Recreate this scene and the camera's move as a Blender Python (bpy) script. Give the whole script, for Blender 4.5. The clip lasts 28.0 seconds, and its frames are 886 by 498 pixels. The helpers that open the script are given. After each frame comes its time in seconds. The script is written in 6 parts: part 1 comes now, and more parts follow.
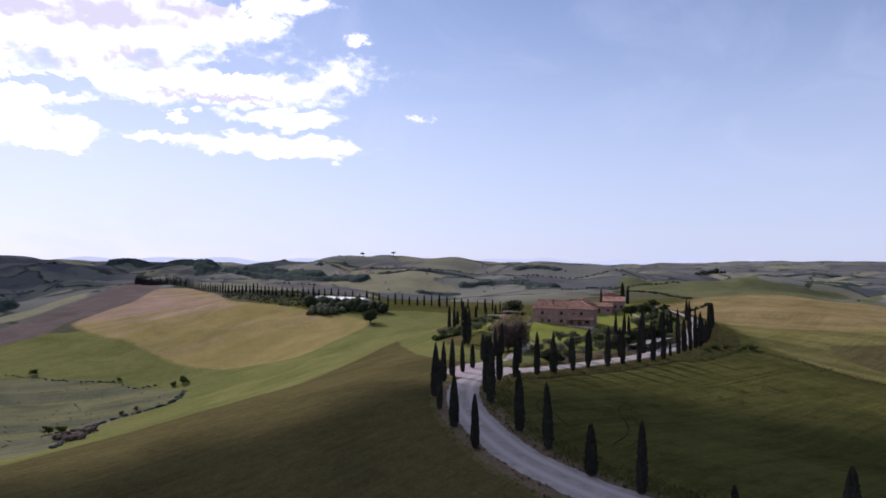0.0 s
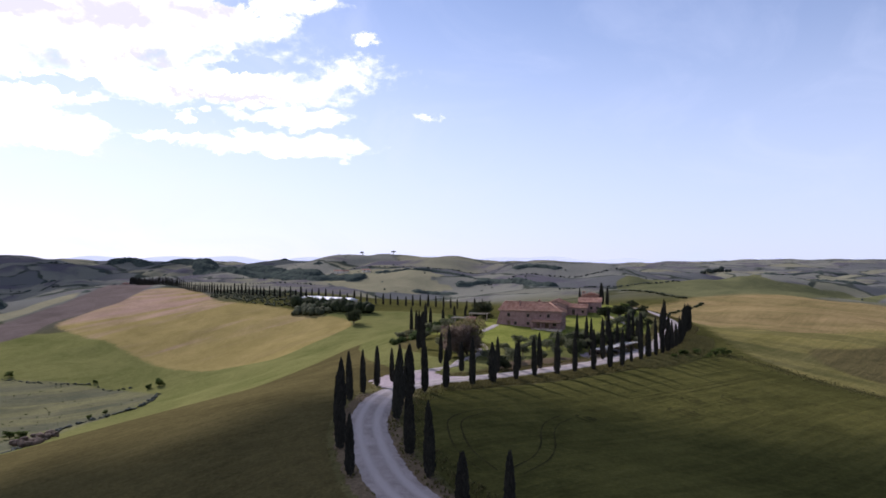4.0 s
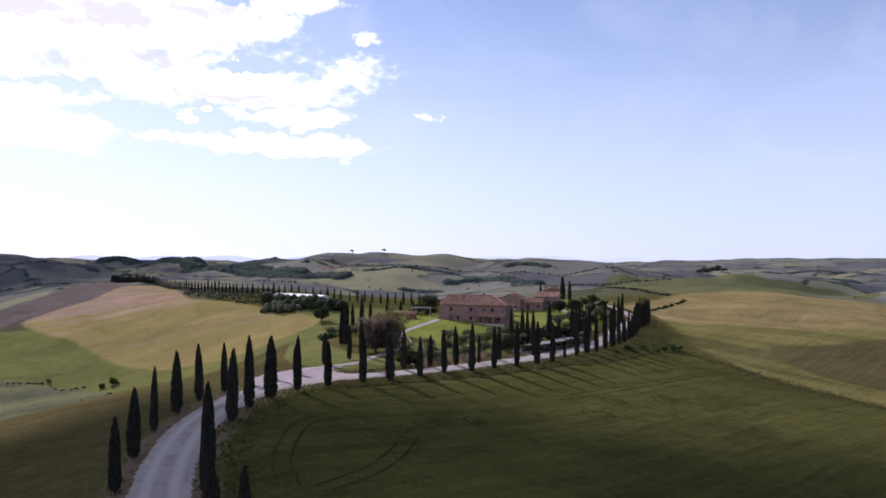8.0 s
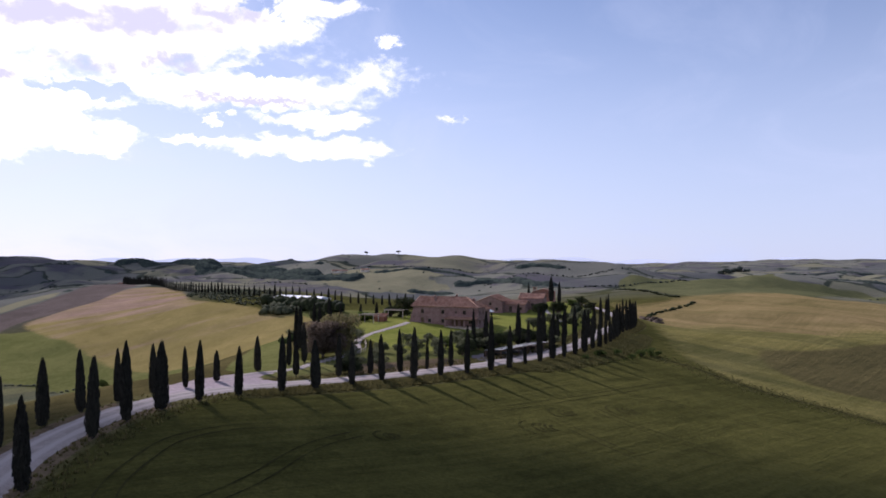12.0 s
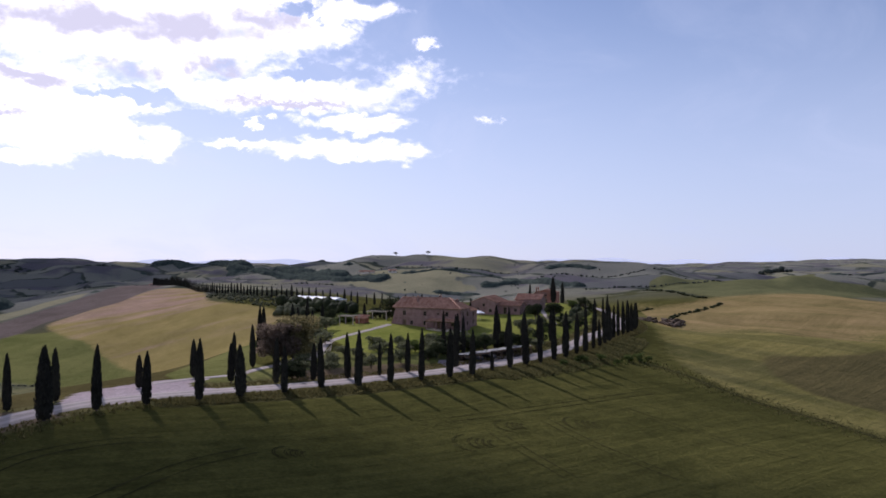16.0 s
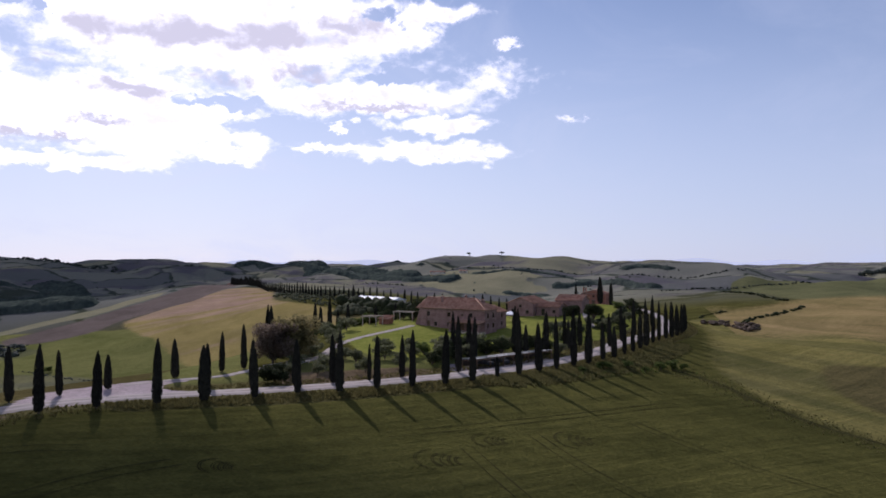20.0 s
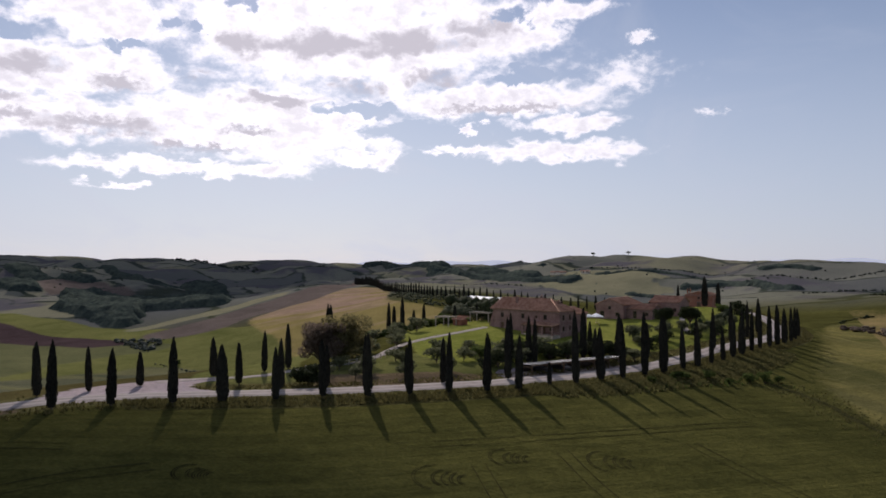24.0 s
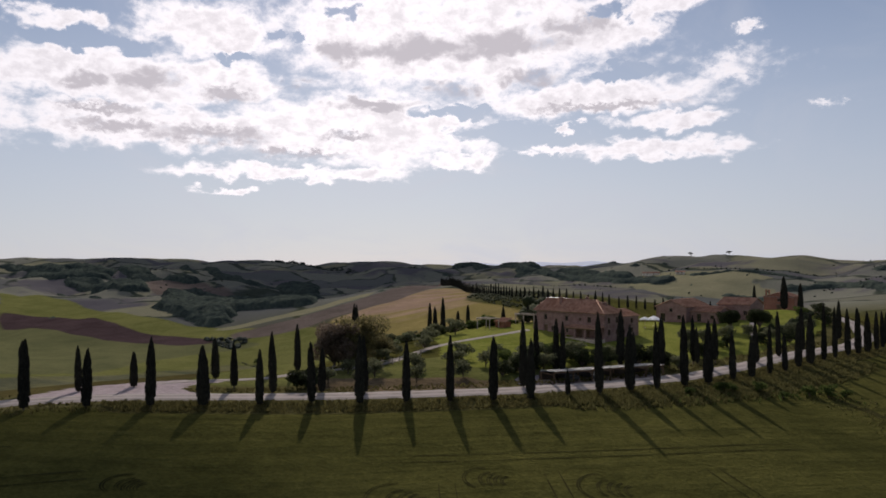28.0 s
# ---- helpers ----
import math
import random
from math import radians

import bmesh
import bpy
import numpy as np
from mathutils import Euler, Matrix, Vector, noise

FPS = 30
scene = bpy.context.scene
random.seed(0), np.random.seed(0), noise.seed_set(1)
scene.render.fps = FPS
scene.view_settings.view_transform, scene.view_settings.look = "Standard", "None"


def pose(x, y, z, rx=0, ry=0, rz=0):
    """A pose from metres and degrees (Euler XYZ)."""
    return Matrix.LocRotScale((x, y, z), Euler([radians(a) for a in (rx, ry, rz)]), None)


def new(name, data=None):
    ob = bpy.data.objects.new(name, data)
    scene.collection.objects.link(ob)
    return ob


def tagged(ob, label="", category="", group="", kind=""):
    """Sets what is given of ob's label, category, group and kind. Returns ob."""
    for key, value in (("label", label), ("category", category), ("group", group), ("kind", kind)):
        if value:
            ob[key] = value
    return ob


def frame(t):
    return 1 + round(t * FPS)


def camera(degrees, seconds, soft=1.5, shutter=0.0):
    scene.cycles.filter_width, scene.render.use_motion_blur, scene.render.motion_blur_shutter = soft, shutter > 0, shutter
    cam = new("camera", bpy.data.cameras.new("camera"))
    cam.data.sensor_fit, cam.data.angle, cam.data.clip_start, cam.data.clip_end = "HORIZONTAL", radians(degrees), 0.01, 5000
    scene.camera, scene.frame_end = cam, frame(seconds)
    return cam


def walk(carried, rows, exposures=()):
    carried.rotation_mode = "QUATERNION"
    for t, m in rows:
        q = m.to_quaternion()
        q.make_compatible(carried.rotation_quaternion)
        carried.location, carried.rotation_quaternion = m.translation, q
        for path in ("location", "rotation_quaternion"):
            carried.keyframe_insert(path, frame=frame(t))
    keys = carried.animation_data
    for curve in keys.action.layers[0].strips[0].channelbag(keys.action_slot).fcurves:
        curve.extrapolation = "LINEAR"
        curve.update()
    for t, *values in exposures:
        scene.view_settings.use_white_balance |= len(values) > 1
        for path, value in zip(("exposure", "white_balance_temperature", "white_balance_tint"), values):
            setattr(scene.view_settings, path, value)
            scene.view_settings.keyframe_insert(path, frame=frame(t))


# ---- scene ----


def view(x, y, z, yaw, pitch, lean):
    """A camera pose: yaw to the left, pitch upwards, lean of the picture to the left, in degrees."""
    return pose(x, y, z, 90 + pitch, 0, yaw) @ pose(0, 0, 0, 0, 0, -lean)


PATH = [
    (0.0, view(0.00, 0.00, 24.00, -0.00, 1.10, -0.27)),
    (0.5, view(2.04, 1.14, 24.23, 0.10, 1.10, -0.19)),
    (1.0, view(3.98, 2.17, 24.39, 0.18, 1.08, -0.14)),
    (1.5, view(5.80, 3.13, 24.45, 0.25, 1.06, -0.13)),
    (2.0, view(7.64, 4.17, 24.48, 0.32, 1.05, -0.13)),
    (2.5, view(9.52, 5.43, 24.52, 0.40, 1.04, -0.13)),
    (3.0, view(11.43, 6.85, 24.54, 0.50, 1.02, -0.13)),
    (3.5, view(13.33, 8.35, 24.54, 0.58, 0.98, -0.14)),
    (5.5, view(20.47, 14.62, 24.49, 0.97, 1.00, -0.17)),
    (6.0, view(21.78, 15.95, 24.55, 1.00, 0.99, -0.14)),
    (6.4, view(22.67, 16.91, 24.59, 0.97, 0.98, -0.11)),
    (6.9, view(30.52, 21.44, 22.02, 0.61, 0.91, -0.22)),
    (7.0, view(30.86, 21.70, 22.00, 0.62, 0.92, -0.22)),
    (7.5, view(32.57, 23.04, 21.88, 0.70, 0.94, -0.17)),
    (8.0, view(34.27, 24.31, 21.78, 0.77, 0.96, -0.14)),
    (8.5, view(36.07, 25.53, 21.69, 0.86, 1.01, -0.12)),
    (9.0, view(37.94, 26.73, 21.62, 0.96, 1.05, -0.11)),
    (9.5, view(39.82, 27.94, 21.56, 1.05, 1.07, -0.11)),
    (10.0, view(41.73, 29.21, 21.49, 1.14, 1.08, -0.09)),
    (10.5, view(43.63, 30.53, 21.43, 1.24, 1.08, -0.06)),
    (11.0, view(45.49, 31.86, 21.38, 1.48, 1.08, -0.04)),
    (11.5, view(47.34, 33.14, 21.32, 1.97, 1.09, -0.04)),
    (12.0, view(49.24, 34.41, 21.27, 2.63, 1.11, -0.05)),
    (12.5, view(51.22, 35.75, 21.21, 3.34, 1.12, -0.07)),
    (14.5, view(58.68, 41.46, 20.93, 5.48, 1.17, -0.01)),
    (15.0, view(60.53, 42.82, 20.85, 5.58, 1.19, 0.03)),
    (15.5, view(62.34, 44.20, 20.77, 5.66, 1.19, 0.06)),
    (16.0, view(64.11, 45.63, 20.72, 5.77, 1.19, 0.09)),
    (16.5, view(65.86, 47.16, 20.67, 6.01, 1.18, 0.10)),
    (17.0, view(67.58, 48.67, 20.62, 6.31, 1.17, 0.09)),
    (17.5, view(69.27, 50.11, 20.55, 6.66, 1.18, 0.08)),
    (18.0, view(70.98, 51.54, 20.47, 7.24, 1.20, 0.07)),
    (18.5, view(72.68, 53.00, 20.37, 8.15, 1.21, 0.08)),
    (19.0, view(74.35, 54.49, 20.25, 9.42, 1.23, 0.08)),
    (19.5, view(76.02, 56.05, 20.14, 10.92, 1.25, 0.09)),
    (20.0, view(77.63, 57.62, 20.03, 12.47, 1.27, 0.08)),
    (20.5, view(79.15, 59.19, 19.96, 13.98, 1.27, 0.06)),
    (21.0, view(80.64, 60.75, 19.92, 15.49, 1.26, 0.03)),
    (21.5, view(82.10, 62.28, 19.86, 16.97, 1.25, 0.02)),
    (23.5, view(87.71, 68.52, 19.55, 22.05, 1.29, 0.13)),
    (24.0, view(89.10, 70.22, 19.47, 23.14, 1.34, 0.13)),
    (24.5, view(90.38, 71.94, 19.46, 24.20, 1.32, 0.16)),
    (25.0, view(91.54, 73.69, 19.48, 25.24, 1.28, 0.17)),
    (25.5, view(92.64, 75.42, 19.47, 26.26, 1.25, 0.17)),
    (26.0, view(93.69, 77.13, 19.43, 27.26, 1.24, 0.18)),
    (26.5, view(94.69, 78.85, 19.36, 28.25, 1.25, 0.19)),
    (27.0, view(95.65, 80.62, 19.24, 29.24, 1.28, 0.22)),
    (27.5, view(96.68, 82.44, 19.06, 30.20, 1.35, 0.25)),
    (28.0, view(97.83, 84.30, 18.83, 31.05, 1.48, 0.27)),
]

cam = camera(65.0, 28.0, soft=1.7)
walk(cam, PATH, exposures=[(0.0, 0.03, 5800, 26), (2.5, 0.20, 5800, 26), (8.5, 0.28, 5800, 27), (12.0, 0.06, 5800, 27), (17.0, -0.07, 5800, 26), (21.5, -0.23, 5960, 24), (24.0, -0.36, 6340, 19), (28.0, -0.46, 6580, 17)])

# ---------------------------------------------------------------- light
SUN_TURN, SUN_HEIGHT = 37.0, 32.0          # degrees left of the y axis, degrees above the horizon


def node(tree, kind, inputs=(), **values):
    n = tree.nodes.new(kind)
    for key, value in values.items():
        if key == "operation":
            n.operation = value
        elif key == "blend":
            n.blend_type = value
        elif key == "data":
            n.data_type = value
    for key, value in dict(inputs).items():
        if isinstance(value, bpy.types.NodeSocket):
            tree.links.new(value, n.inputs[key])
        else:
            n.inputs[key].default_value = value
    return n


def calc(tree, op, a, b=0.0, c=0.0):
    return node(tree, "ShaderNodeMath", {0: a, 1: b, 2: c}, operation=op).outputs[0]


def smooth(tree, value, low, high):
    n = tree.nodes.new("ShaderNodeMapRange")
    n.interpolation_type = "SMOOTHSTEP"
    tree.links.new(value, n.inputs[0])
    n.inputs[1].default_value, n.inputs[2].default_value = low, high
    return n.outputs[0]


def noise_at(tree, vector, scale, detail=4.0, rough=0.55, distort=0.0):
    return node(tree, "ShaderNodeTexNoise", {"Vector": vector, "Scale": scale, "Detail": detail, "Roughness": rough, "Distortion": distort})


def mixed(tree, fac, a, b, how="MIX"):
    n = tree.nodes.new("ShaderNodeMix")
    n.data_type, n.blend_type = "RGBA", how
    for key, value in ((0, fac), (6, a), (7, b)):
        if isinstance(value, bpy.types.NodeSocket):
            tree.links.new(value, n.inputs[key])
        else:
            n.inputs[key].default_value = value if key == 0 else (*value, 1.0)
    return n.outputs[2]


# clouds over the far hills: bearing to the right of the y axis, height, half width and half height, in degrees
CLOUD_BODIES = [(-30.5, 18.5, 15.1, 4.5), (-16.6, 18.7, 3.4, 2.3), (-14.2, 20.0, 3.7, 0.9), (-18.5, 13.4, 8.6, 1.3), (-13.2, 11.3, 4.6, 0.7), (-13.6, 9.1, 6.5, 0.8), (-21.9, 9.4, 2.8, 0.4), (-37.5, 11.1, 11.3, 2.8), (-29.6, 8.8, 3.3, 0.6), (-43.3, 7.6, 8.7, 0.6), (-55.1, 14.2, 12.3, 1.9), (-54.4, 10.9, 11.3, 1.6), (-49.3, 18.0, 5.7, 2.0), (-59.8, 17.8, 3.1, 0.7), (-21.0, 11.1, 0.8, 0.4), (-48.4, 6.1, 2.1, 0.3)]
CLOUD_PUFFS = [(-7.2, 17.6, 1.3, 0.4), (-7.7, 15.0, 3.6, 1.4), (-1.6, 11.7, 1.6, 0.4), (-32.4, 24.0, 18.9, 2.8), (-68.7, 11.4, 7.2, 4.5)]
CLOUD_GAPS = [(-58.1, 16.4, 3.6, 0.6), (-47.4, 16.2, 1.5, 0.4), (-38.8, 20.1, 1.6, 0.6), (-42.9, 18.2, 1.1, 0.5), (-30.3, 12.6, 3.3, 0.4), (-26.4, 10.9, 3.7, 0.9), (-16.4, 15.2, 2.2, 0.6), (-17.1, 19.7, 1.6, 0.7), (-18.1, 10.4, 3.2, 0.3)]
CLOUD_BELLIES = [(-32.9, 17.4, 8.3, 1.1), (-25.4, 17.8, 7.0, 1.1), (-20.3, 19.0, 3.2, 0.9), (-39.3, 17.2, 1.8, 1.3), (-23.8, 15.2, 2.9, 0.6), (-30.6, 14.4, 1.9, 0.8), (-43.5, 14.2, 2.0, 0.4), (-37.0, 13.0, 3.7, 0.5), (-53.8, 14.4, 2.4, 0.8), (-58.4, 13.7, 1.8, 0.6)]
SMALL_BELLIES = [(-48.4, 13.4, 2.6, 0.8), (-49.6, 10.4, 5.7, 0.9), (-56.6, 10.6, 4.7, 0.6), (-38.9, 10.7, 2.4, 0.5), (-18.0, 12.7, 5.9, 0.4), (-42.9, 9.1, 5.2, 0.4), (-57.7, 11.8, 3.6, 0.4)]


def make_world():
    world = bpy.data.worlds.new("sky")
    scene.world = world
    world.use_nodes = True
    t = world.node_tree
    t.nodes.clear()
    sky = t.nodes.new("ShaderNodeTexSky")
    sky.sky_type, sky.sun_disc = "NISHITA", False
    sky.sun_elevation, sky.sun_rotation = radians(SUN_HEIGHT), radians(-SUN_TURN)
    sky.air_density, sky.dust_density, sky.ozone_density, sky.altitude = 1.0, 0.25, 1.5, 200
    way = t.nodes.new("ShaderNodeTexCoord").outputs["Generated"]
    xyz = node(t, "ShaderNodeSeparateXYZ", {0: way})
    x, y, z = xyz.outputs
    # bearing to the right of the y axis and height over the horizon, in degrees
    bearing = calc(t, "MULTIPLY", calc(t, "ARCTAN2", x, y), 57.2958)
    level = calc(t, "MULTIPLY", calc(t, "ARCSINE", z), 57.2958)
    # billows, wider than tall, growing finer towards the horizon
    squash = calc(t, "MULTIPLY", calc(t, "POWER", calc(t, "MAXIMUM", level, 0.5), 0.75), 0.62)
    spread = node(t, "ShaderNodeCombineXYZ", {0: calc(t, "MULTIPLY", bearing, 0.16), 1: squash, 2: 0.0}).outputs[0]
    lumps = noise_at(t, spread, 1.5, 9.0, 0.60, 0.25).outputs[0]
    curls = noise_at(t, spread, 5.5, 6.0, 0.62, 0.2).outputs[0]
    rough = calc(t, "ADD", calc(t, "MULTIPLY", calc(t, "SUBTRACT", lumps, 0.5), 2.4), calc(t, "MULTIPLY", calc(t, "SUBTRACT", curls, 0.5), 1.3))
    # the rims of the clouds are ragged
    torn = node(t, "ShaderNodeSeparateColor", {0: noise_at(t, spread, 2.8, 7.0, 0.56, 0.3).outputs["Color"]})
    frayed = node(t, "ShaderNodeSeparateColor", {0: noise_at(t, spread, 7.0, 8.0, 0.66, 0.2).outputs["Color"]})

    def ragged(cut, wide, tall):
        return (calc(t, "ADD", bearing, calc(t, "MULTIPLY", calc(t, "SUBTRACT", cut.outputs[0], 0.5), wide)),
                calc(t, "ADD", level, calc(t, "MULTIPLY", calc(t, "SUBTRACT", cut.outputs[1], 0.5), tall)))

    def nearness(spots, at):
        """1 in the middle of the nearest spot, 0 on its rim, below 0 outside."""
        best = None
        ragged_bearing, ragged_level = at
        for at_bearing, at_level, wide, tall in spots:
            ax = calc(t, "DIVIDE", calc(t, "SUBTRACT", ragged_bearing, at_bearing), wide)
            ay = calc(t, "DIVIDE", calc(t, "SUBTRACT", ragged_level, at_level), tall)
            d = calc(t, "SUBTRACT", 1.0, calc(t, "SQRT", calc(t, "ADD", calc(t, "MULTIPLY", ax, ax), calc(t, "MULTIPLY", ay, ay))))
            best = d if best is None else calc(t, "MAXIMUM", best, d)
        return best

    bold, fine = ragged(torn, 8.0, 3.0), ragged(frayed, 3.6, 2.4)
    body = calc(t, "MINIMUM", calc(t, "ADD", calc(t, "MULTIPLY", nearness(CLOUD_BODIES, bold), 1.3), 0.28), 0.75)
    puffs = calc(t, "MINIMUM", calc(t, "MULTIPLY", nearness(CLOUD_PUFFS, fine), 0.8), 0.5)
    body = calc(t, "MAXIMUM", body, puffs)
    # broken cloud goes on above and to the west of what the walk sees
    above = calc(t, "SUBTRACT", calc(t, "MULTIPLY", smooth(t, level, 20.5, 25.0), smooth(t, bearing, 0.0, -25.0)), 0.75)
    west = calc(t, "SUBTRACT", calc(t, "MULTIPLY", smooth(t, level, 7.0, 11.0), smooth(t, bearing, -64.0, -75.0)), 0.75)
    body = calc(t, "MAXIMUM", body, calc(t, "MAXIMUM", above, west))
    hole = calc(t, "ADD", calc(t, "MULTIPLY", nearness(CLOUD_GAPS, bold), 1.2), 0.22)
    body = calc(t, "SUBTRACT", body, calc(t, "MULTIPLY", calc(t, "MAXIMUM", hole, 0.0), 1.25))
    dense = calc(t, "ADD", body, calc(t, "MULTIPLY", rough, 0.75))
    cover = calc(t, "POWER", smooth(t, dense, -0.24, 0.66), 1.7)
    belly = calc(t, "ADD", calc(t, "MAXIMUM", nearness(CLOUD_BELLIES, bold), nearness(SMALL_BELLIES, fine)), calc(t, "MULTIPLY", rough, 0.75))
    thick = calc(t, "MULTIPLY", smooth(t, belly, -0.25, 0.70), 0.95)
    thick = calc(t, "MAXIMUM", thick, calc(t, "MULTIPLY", smooth(t, calc(t, "ADD", dense, calc(t, "MULTIPLY", curls, 0.8)), 0.85, 1.6), 0.50))
    # thin veils in the open blue
    veil = calc(t, "MULTIPLY", smooth(t, noise_at(t, spread, 0.55, 6.0, 0.6, 0.8).outputs[0], 0.45, 0.75), 0.30)
    haze = smooth(t, level, 26.0, -1.0)
    near_sun = smooth(t, calc(t, "ABSOLUTE", calc(t, "ADD", bearing, SUN_TURN)), 62.0, 0.0)
    pale = mixed(t, near_sun, (6.7, 7.6, 8.9), (8.9, 9.5, 10.3))
    clear = mixed(t, calc(t, "ADD", calc(t, "ADD", calc(t, "MULTIPLY", haze, 0.72), 0.10), calc(t, "MULTIPLY", veil, 0.5)), sky.outputs[0], pale)
    lit = mixed(t, near_sun, (11.6, 11.8, 12.4), (16.6, 16.4, 16.6))
    cloud = mixed(t, thick, lit, (8.1, 7.9, 8.4))
    shown = mixed(t, cover, clear, cloud)
    back = node(t, "ShaderNodeBackground", {0: shown, 1: 0.09})
    t.links.new(back.outputs[0], t.nodes.new("ShaderNodeOutputWorld").inputs[0])


make_world()
sun_data = bpy.data.lights.new("sun", "SUN")
sun_data.energy, sun_data.angle, sun_data.color = 4.6, radians(0.6), (1.0, 0.93, 0.83)
sun = new("sun", sun_data)
sun.matrix_world = pose(0, 0, 300, 90 - SUN_HEIGHT, 0, SUN_TURN + 180)


# ---------------------------------------------------------------- materials
def material(name, rough=0.85, gloss=0.25):
    m = bpy.data.materials.new(name)
    m.use_nodes = True
    t = m.node_tree
    bsdf = t.nodes["Principled BSDF"]
    bsdf.inputs["Roughness"].default_value = rough
    bsdf.inputs["Specular IOR Level"].default_value = gloss
    return m, t, bsdf


def place_vector(t):
    return node(t, "ShaderNodeNewGeometry").outputs["Position"]


def bumped(t, bsdf, height, strength, distance):
    b = node(t, "ShaderNodeBump", {"Strength": strength, "Distance": distance, "Height": height})
    t.links.new(b.outputs[0], bsdf.inputs["Normal"])


def grained(name, dark, light, scale, rough=0.85, bump=0.3, depth=0.02, coarse=0.12, vary=0.0, gloss=0.08):
    """A surface whose colour wanders between two tones, finely and coarsely."""
    m, t, bsdf = material(name, rough, gloss)
    p = node(t, "ShaderNodeTexCoord").outputs["Object"]
    fine = noise_at(t, p, scale, 6.0, 0.65).outputs[0]
    wide = noise_at(t, p, scale * coarse, 3.0).outputs[0]
    f = calc(t, "ADD", calc(t, "MULTIPLY", fine, 0.55), calc(t, "MULTIPLY", wide, 0.55))
    colour = mixed(t, smooth(t, f, 0.38, 0.72), dark, light)
    if vary:
        r = node(t, "ShaderNodeObjectInfo").outputs["Random"]
        g = calc(t, "ADD", calc(t, "MULTIPLY", r, vary), 1.0 - vary / 2)
        colour = mixed(t, 1.0, colour, node(t, "ShaderNodeCombineColor", {0: g, 1: g, 2: g}).outputs[0], "MULTIPLY")
    t.links.new(colour, bsdf.inputs["Base Color"])
    if bump:
        bumped(t, bsdf, fine, bump, depth)
    return m


def leafy(name, dark, light, tip=None, through_light=0.25):
    """Foliage: each leaf or tuft has its own tone, and thin leaves let light through."""
    m, t, bsdf = material(name, 0.8, 0.04)
    isle = node(t, "ShaderNodeNewGeometry").outputs["Random Per Island"]
    own = node(t, "ShaderNodeObjectInfo").outputs["Random"]
    p = node(t, "ShaderNodeTexCoord").outputs["Object"]
    wide = noise_at(t, p, 0.8, 3.0).outputs[0]
    f = calc(t, "ADD", calc(t, "MULTIPLY", isle, 0.5), calc(t, "ADD", calc(t, "MULTIPLY", wide, 0.5), calc(t, "MULTIPLY", own, 0.25)))
    colour = mixed(t, smooth(t, f, 0.25, 1.0), dark, light)
    t.links.new(colour, bsdf.inputs["Base Color"])
    if through_light:
        thin = node(t, "ShaderNodeBsdfTranslucent", {0: colour})
        both = node(t, "ShaderNodeMixShader", {0: through_light, 1: bsdf.outputs[0], 2: thin.outputs[0]})
        t.links.new(both.outputs[0], t.nodes["Material Output"].inputs[0])
    return m


CYPRESS = leafy("cypress_foliage", (0.018, 0.017, 0.014), (0.042, 0.040, 0.029), through_light=0.08)
BARK = grained("bark", (0.06, 0.045, 0.035), (0.16, 0.13, 0.10), 9.0, 0.95, 0.6, 0.03)
OLIVE = leafy("olive_foliage", (0.060, 0.068, 0.038), (0.175, 0.182, 0.100), through_light=0.45)
BROAD = leafy("broad_foliage", (0.042, 0.062, 0.018), (0.115, 0.145, 0.040), through_light=0.45)
DARK_LEAF = leafy("dark_foliage", (0.022, 0.028, 0.014), (0.058, 0.068, 0.030), through_light=0.25)
RUSSET = leafy("russet_foliage", (0.112, 0.084, 0.062), (0.25, 0.196, 0.148), through_light=0.5)
BRONZE = leafy("bronze_green_foliage", (0.090, 0.080, 0.038), (0.22, 0.190, 0.085), through_light=0.55)
# these two woodland greens hold some blue-grey distance haze in their colour
WOODS = leafy("woodland_foliage", (0.043, 0.052, 0.045), (0.088, 0.099, 0.076), through_light=0.2)
CANOPY = grained("woodland_canopy", (0.030, 0.040, 0.037), (0.068, 0.082, 0.066), 0.22, 0.95, 0.8, 2.5, 0.25, gloss=0.0)
TALL_GRASS = leafy("tall_grass_blades", (0.058, 0.056, 0.020), (0.155, 0.135, 0.052), through_light=0.45)
BANK_GRASS = leafy("bank_grass_blades", (0.060, 0.062, 0.022), (0.155, 0.140, 0.055), through_light=0.45)
ROSE_BRICK = grained("rose_brick", (0.190, 0.112, 0.096), (0.335, 0.218, 0.184), 3.0, 0.9, 0.5, 0.02, 0.2)
PALE_STONE = grained("pale_stone", (0.36, 0.29, 0.22), (0.56, 0.46, 0.36), 4.0, 0.9, 0.5, 0.02)
TERRACOTTA = grained("terracotta", (0.24, 0.13, 0.085), (0.44, 0.27, 0.19), 2.2, 0.85, 0.3, 0.02, 0.3, vary=0.35)
CHAPEL_BRICK = grained("chapel_brick", (0.28, 0.125, 0.08), (0.42, 0.205, 0.135), 3.0, 0.9, 0.4, 0.02)
PAINTED_WOOD = grained("weathered_wood", (0.10, 0.065, 0.04), (0.20, 0.14, 0.09), 8.0, 0.8, 0.3, 0.01)
PALE_WOOD = grained("pale_timber", (0.32, 0.27, 0.21), (0.50, 0.44, 0.36), 6.0, 0.8, 0.3, 0.01)
WHITE_SHEET = grained("white_sheet_roof", (0.70, 0.70, 0.70), (0.86, 0.86, 0.86), 1.2, 0.5, 0.1, 0.01)
PALE_SHEET = grained("pale_sheet_roof", (0.58, 0.57, 0.56), (0.74, 0.73, 0.71), 1.5, 0.7, 0.1, 0.01)
PLASTER = grained("cream_plaster", (0.55, 0.48, 0.38), (0.72, 0.65, 0.54), 2.0, 0.9, 0.2, 0.01)
